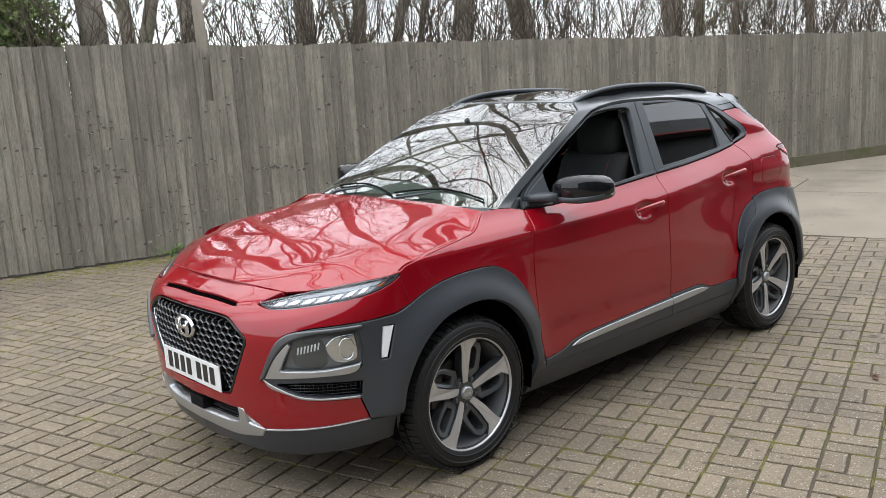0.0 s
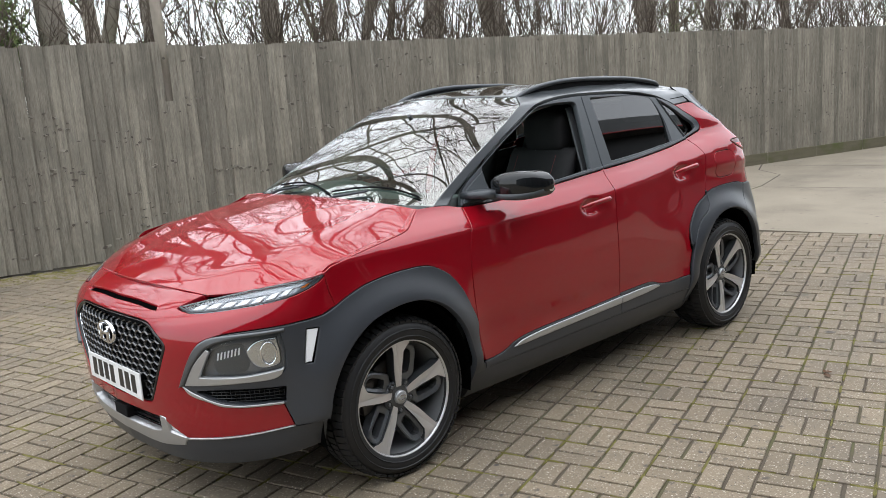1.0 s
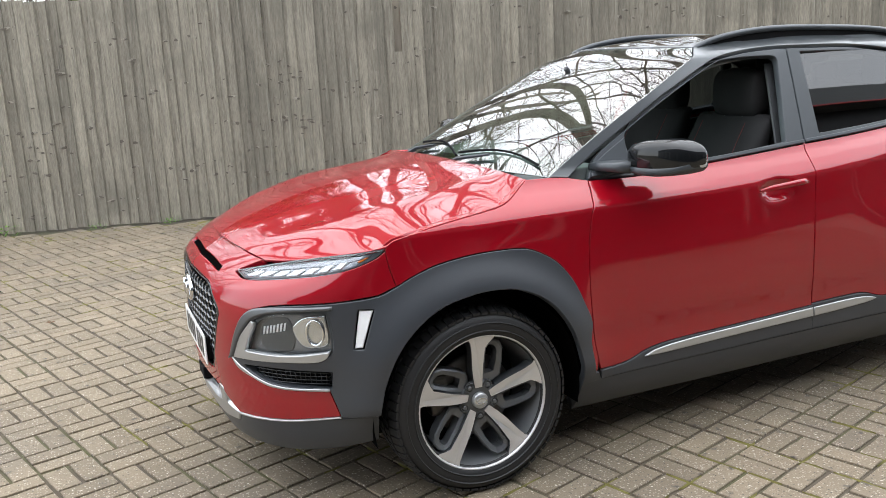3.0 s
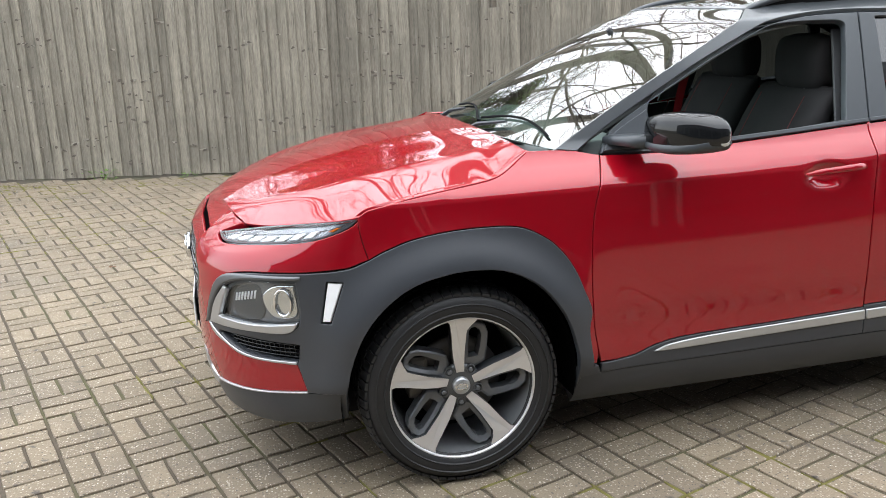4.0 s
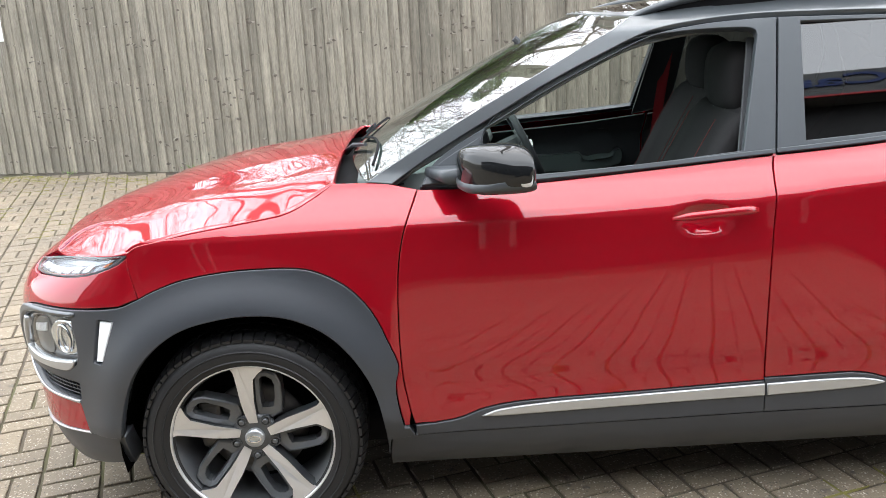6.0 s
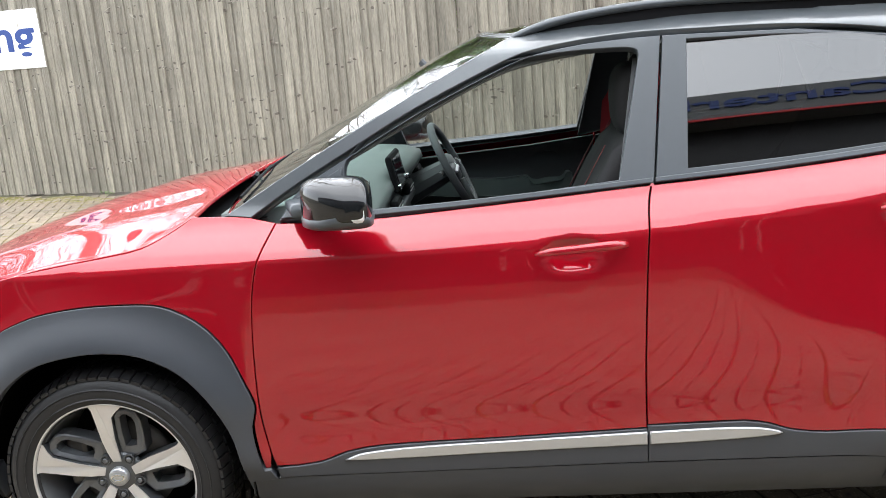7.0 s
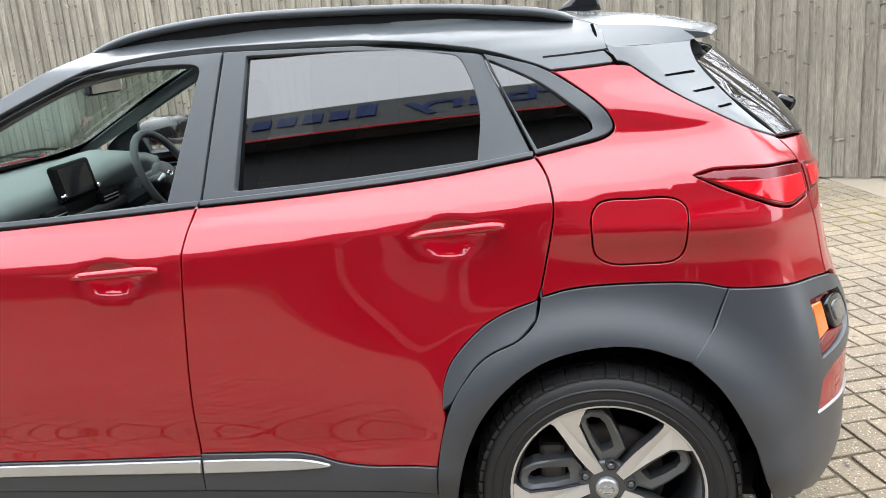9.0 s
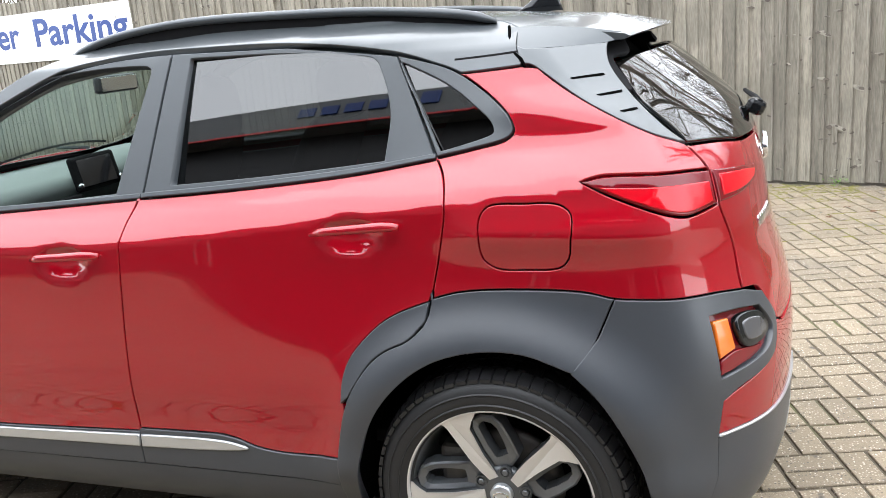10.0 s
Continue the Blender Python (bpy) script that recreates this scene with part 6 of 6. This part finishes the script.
mesh_part("steering_boss", *disc_mesh(wheel_c - ax_n * .02, Y, ax_u, ax_n, .072, .062, .035, 24, .5), CABIN, steer, smooth_shade=True)
for a in (0, math.pi, math.pi * 1.5):
    d = Y * math.cos(a) + ax_u * math.sin(a)
    mesh_part("steering_spoke", *tube([wheel_c + d * .06, wheel_c + d * .12 - ax_n * .004, wheel_c + d * .18], [.024, .016, .012], 8), CABIN, steer, smooth_shade=True)
for sg in (-1, 1):
    mesh_part("spoke_insert", *tube([wheel_c + Y * sg * .070 + ax_n * .022, wheel_c + Y * sg * .125 + ax_n * .016 - ax_u * .012], [.009, .006], 6), SILVER, steer)
mesh_part("steering_badge", *ring_mesh(wheel_c + ax_n * .013, Y, ax_u, ax_n, .021, .012, .3, .004, 20), CHROME, steer, smooth_shade=True)
mesh_part("spoke_insert", *tube([wheel_c + ax_u * -.07 + ax_n * .014 + Y * .03, wheel_c + ax_u * -.14 + ax_n * .012 + Y * .012], .006, 6), SILVER, steer)
mesh_part("steering_column", *tube([wheel_c - ax_n * .01, wheel_c - ax_n * .22], [.045, .06], 10), CABIN, steer)
mesh_part("stalk", *tube([wheel_c - ax_n * .05, wheel_c - ax_n * .05 - Y * .15 + Z * .01], [.008, .012], 6), CABIN, steer)
im = part("interior_mirror", box_bm((.03, .23, .065), (1.80, .02, 1.385), .014), CABIN, cabin, "black rear-view mirror")
part("mirror_face", box_bm((.002, .20, .05), (1.816, .02, 1.385), .0008), CHROME, im)
mesh_part("mirror_stem", *tube([(1.79, .02, 1.40), (1.75, .02, 1.435)], .012, 8), CABIN, im)


def seat(name, at, front=True):
    """A padded seat with cushion, backrest, head restraint and posts."""
    st = empty(name, at, cabin)
    w = .225 if front else .55
    def pad(rows):
        return section_loft([[Vector((cx + a * dx, y * w, cz + a * dz)) for y, a in ((-1, -.6), (-.92, -1), (-.55, -.9), (0, -.86), (.55, -.9), (.92, -1), (1, -.6), (1, .3), (.9, .75), (.5, .55), (0, .45), (-.5, .55), (-.9, .75), (-1, .3))] for cx, cz, dx, dz in rows])
    mesh_part("seat_cushion", *pad([(-.52, .0, 0, .03), (-.5, .0, 0, .07), (-.3, -.01, 0, .075), (0, -.03, 0, .075), (.02, -.03, 0, .05)]), SEAT_CLOTH, st, smooth_shade=True)
    mesh_part("backrest", *pad([(-.06, -.02, -.06, -.01), (-.02, .12, -.075, -.015), (.07, .30, -.075, -.02), (.15, .47, -.065, -.02), (.19, .555, -.05, -.02), (.20, .575, -.02, -.01)]), SEAT_CLOTH, st, smooth_shade=True)
    for sg in ((-1, 1) if front else ()):
        mesh_part("stitching", *tube([(-.115 + dx, sg * w * .60, dz) for dx, dz in ((.02, .10), (.11, .29), (.20, .46), (.25, .55))], .0016, 5), STITCH, st, "red seam stitching")
    for y in ((0,) if front else (-.36, .36)):
        hr = section_loft([oval(.235, .668, .065 * k_, .112 * k_, y - .135 + .27 * q, 2.8, 18) for q, k_ in ((0, .6), (.06, .9), (.3, 1), (.7, 1), (.94, .9), (1, .6))])
        mesh_part("head_restraint", *hr, SEAT_CLOTH, st, smooth_shade=True)
        for dy in (-.055, .055):
            mesh_part("post", *tube([(.19, y + dy, .55), (.225, y + dy, .64)], .007, 8), FIN_GREY, st)
    return st


seat("front_seat", (2.19, -.36, .62))
seat("front_seat", (2.34, .36, .62))
seat("rear_bench", (3.12, 0, .70), False)
for sg in (-1, 1):
    mesh_part("seat_belt", [(2.45, sg * .555, 1.40), (2.45, sg * .545, 1.40), (2.49, sg * .535, 1.40), (2.43, sg * .65, 1.08), (2.47, sg * .64, 1.08), (2.40, sg * .735, .60), (2.44, sg * .735, .60)], [(0, 2, 4, 3), (3, 4, 6, 5)], RED_BELT, cabin, "red seat belt")

# ---- keep the car at most thing > part > sub-part ----
bpy.context.view_layer.update()


def hang(ob, holder):
    """Give ob another parent and leave it where it stands."""
    w = ob.matrix_world.copy()
    ob.parent = holder
    ob.matrix_parent_inverse = holder.matrix_world.inverted()
    ob.matrix_basis = w


for ob in [o for o in car.children_recursive if o.parent in (root, cabin) and o not in (root, cabin)] + list(mirror):
    hang(ob, car)
for ob in (cabin, root):
    bpy.data.objects.remove(ob)
for holder in list(car.children):
    for ob in [o for o in holder.children_recursive if o.parent is not holder]:
        hang(ob, holder)

# ---- paving blocks: pairs in a basket weave, laid last ----
def block_vertices(along_u, seed):
    """A block with worn, uneven edges; its top lies at z = 0."""
    r = random.Random(seed)
    a, b = (U, V) if along_u else (V, U)
    hx, hy = .0976, .0461
    rim = [(-1, -1), (-.5, -1), (.1, -1), (.55, -1), (1, -1), (1, -.1), (1, 1), (.5, 1), (-.05, 1), (-.6, 1), (-1, 1), (-1, .15)]
    wear = [(r.uniform(0, .0022), r.uniform(.0012, .0036)) for _ in rim]
    out = []
    for level in range(3):
        for (sx, sy), (w, c_) in zip(rim, wear):
            k = w + (c_ if level == 2 else 0)
            out.append(a * sx * (hx - k) + b * sy * (hy - k) + Vector((0, 0, (-.011, -.0028, 0)[level])))
    return out


BLOCK_FACES = [tuple(range(24, 36))] + [(q * 12 + k, q * 12 + (k + 1) % 12, q * 12 + 12 + (k + 1) % 12, q * 12 + 12 + k) for q in (0, 1) for k in range(12)]
BLOCKS = {(along, s): block_vertices(along, s) for along in (True, False) for s in range(6)}
paving = tagged(empty("block_paving", (0, 0, 0)), "grey-brown concrete block paving in basket weave, worn, with mossy joints", "paving", kind="structure")
shared = {}
for (along, s), vs in BLOCKS.items():
    me = bpy.data.meshes.new("paving_block")
    me.from_pydata(vs, [], [f if along else f[::-1] for f in BLOCK_FACES])
    me.materials.append(PAVER)
    shared[along, s] = me
rng = random.Random(21)
near, rest_v, rest_f = [], [], []
for i in range(-75, 60):
    for j in range(-62, 62):
        c = PAVE_AT + U * i * PITCH + V * j * PITCH
        if not (-11 < c.x < 8.6 and -6.9 < c.y < fence_y(c.x) - .06) or on_concrete(c):
            continue
        along = (i + j) % 2 != 0
        d = (V if along else U) * PITCH / 4
        for sg in (-1, 1):
            p = c + d * sg + Vector((rng.uniform(-.0015, .0015), rng.uniform(-.0015, .0015), rng.uniform(-.002, .0012)))
            m = Matrix.Translation(p) @ pose(0, 0, 0, rng.uniform(-.6, .6), rng.uniform(-.6, .6), rng.uniform(-1.2, 1.2))
            kind_ = rng.randrange(6)
            if (-.75 < c.x < .45 and -1.35 < c.y < 1.1) or (.45 <= c.x < 2.6 and -1.75 < c.y < -.75):
                near.append(((along, kind_), m))
            else:
                o = len(rest_v)
                rest_v += [m @ v for v in BLOCKS[along, kind_]]
                rest_f += [tuple(q + o for q in (f if along else f[::-1])) for f in BLOCK_FACES]
for key, m in near[:300]:
    ob = new("paving_block", shared[key])
    ob.parent, ob.matrix_basis = paving, m
for key, m in near[300:]:
    o = len(rest_v)
    rest_v += [m @ v for v in BLOCKS[key]]
    rest_f += [tuple(q + o for q in (f if key[0] else f[::-1])) for f in BLOCK_FACES]
# moss in some of the joints
mv, mf = [], []
for k in range(9000):
    i, j = rng.randint(-40, 45), rng.randint(-22, 30)
    c = PAVE_AT + U * (i + .5) * PITCH + V * (j + .5) * PITCH
    if on_concrete(c) or not (-8 < c.x < 7 and -4 < c.y < fence_y(c.x) - .1):
        continue
    near_fence = max(0, 1 - (fence_y(c.x) - c.y) / 1.6)
    patch = noise.noise(Vector((c.x * .7, c.y * .7, 3.1))) + (.60 if c.x > .9 and c.y < -1.0 else .08) + near_fence * .6
    if patch < .12:
        continue
    d, e = (U, V) if rng.random() < .35 else (V, U)
    w0 = rng.uniform(.003, .0075) + near_fence * .006
    a, b = c - d * rng.uniform(.02, .11), c + d * rng.uniform(.02, .11)
    o = len(mv)
    n_ = 6
    for q in range(n_):
        p = a.lerp(b, q / (n_ - 1))
        w = w0 * (1 if 0 < q < n_ - 1 else .2) * rng.uniform(.7, 1.2)
        mv += [p - e * w + Vector((0, 0, -.004)), p + Vector((0, 0, rng.uniform(-.001, .003))), p + e * w + Vector((0, 0, -.004))]
    for q in range(n_ - 1):
        for s_ in (0, 1):
            mf.append((o + q * 3 + s_, o + q * 3 + s_ + 1, o + q * 3 + s_ + 4, o + q * 3 + s_ + 3))
for k in range(5200):
    lx = rng.uniform(-9, 6.4)
    c = Vector((lx, fence_y(lx) - .05 - abs(rng.gauss(0, .22)), 0))
    if on_concrete(c) or noise.noise(Vector((c.x * .9, c.y * .9, 8.4))) < -.18:
        continue
    d = U if rng.random() < .5 else V
    e = V if d is U else U
    r_, w_, o = rng.uniform(.012, .05), rng.uniform(.004, .016), len(mv)
    for q in range(7):
        a = 2 * math.pi * q / 7
        p = c + d * r_ * math.cos(a) * rng.uniform(.7, 1.2) + e * w_ * math.sin(a) * rng.uniform(.7, 1.2)
        mv.append(p + Vector((0, 0, -.001)))
    mv.append(c + Vector((0, 0, rng.uniform(.002, .005))))
    mf += [(o + q, o + (q + 1) % 7, o + 7) for q in range(7)]
tagged(mesh_part("moss", mv, mf, MOSS), "yellow-green moss in the joints of the paving", "moss", kind="stuff")

# weeds and dead leaves
for wx, sc in ((-1.05, 1.0), (2.33, 1.1), (-2.6, .5), (.5, .6), (4.75, .6), (6.0, .7), (-.2, .5)):
    weed = tagged(empty("weed", (wx, fence_y(wx) - .07, 0)), "small bright green weed at the foot of the fence", "weed")
    wr = random.Random(int(wx * 100) + 999)
    vs, fs = [], []
    for k in range(46):
        a = wr.uniform(0, 2 * math.pi)
        r = wr.uniform(.01, .13) * sc
        p = Vector((r * math.cos(a) * 1.6, r * math.sin(a) * .5 - .02, wr.uniform(.01, .11) * sc))
        d = Vector((math.cos(a), math.sin(a), wr.uniform(.1, .9))).normalized() * .026 * sc
        s_ = d.cross(Z).normalized() * .010 * sc
        o = len(vs)
        vs += [p - d, p - s_, p + d, p + s_]
        fs.append((o, o + 1, o + 2, o + 3))
    tagged(mesh_part("leaves", vs, fs, WEED, weed), kind="stuff")
for k, (lx, ly) in enumerate([(2.92, -1.71), (2.98, -1.68), (4.75, 3.9), (4.9, 3.75), (5.15, 4.0), (4.6, 3.6), (-.6, 2.4), (-1.2, 1.6), (-1.9, 3.0), (.1, 3.9), (6.6, -.6), (3.9, 4.6), (5.2, 2.2)]):
    lr = random.Random(k)
    n_ = 9
    vs = [(0, 0, .006)] + [(.028 * math.cos(2 * math.pi * q / n_) * lr.uniform(.6, 1.2), .017 * math.sin(2 * math.pi * q / n_) * lr.uniform(.6, 1.2), lr.uniform(.002, .014)) for q in range(n_)]
    leaf = tagged(mesh_part("dead_leaf", vs, [(0, 1 + q, 1 + (q + 1) % n_) for q in range(n_)], DRY), "curled brown dead leaf lying on the paving", "leaf", group="dead leaves")
    leaf.matrix_basis = pose(lx, ly, .001, 0, 0, lr.uniform(0, 360))

tagged(mesh_part("paving_blocks", rest_v, rest_f, PAVER, paving), kind="stuff")
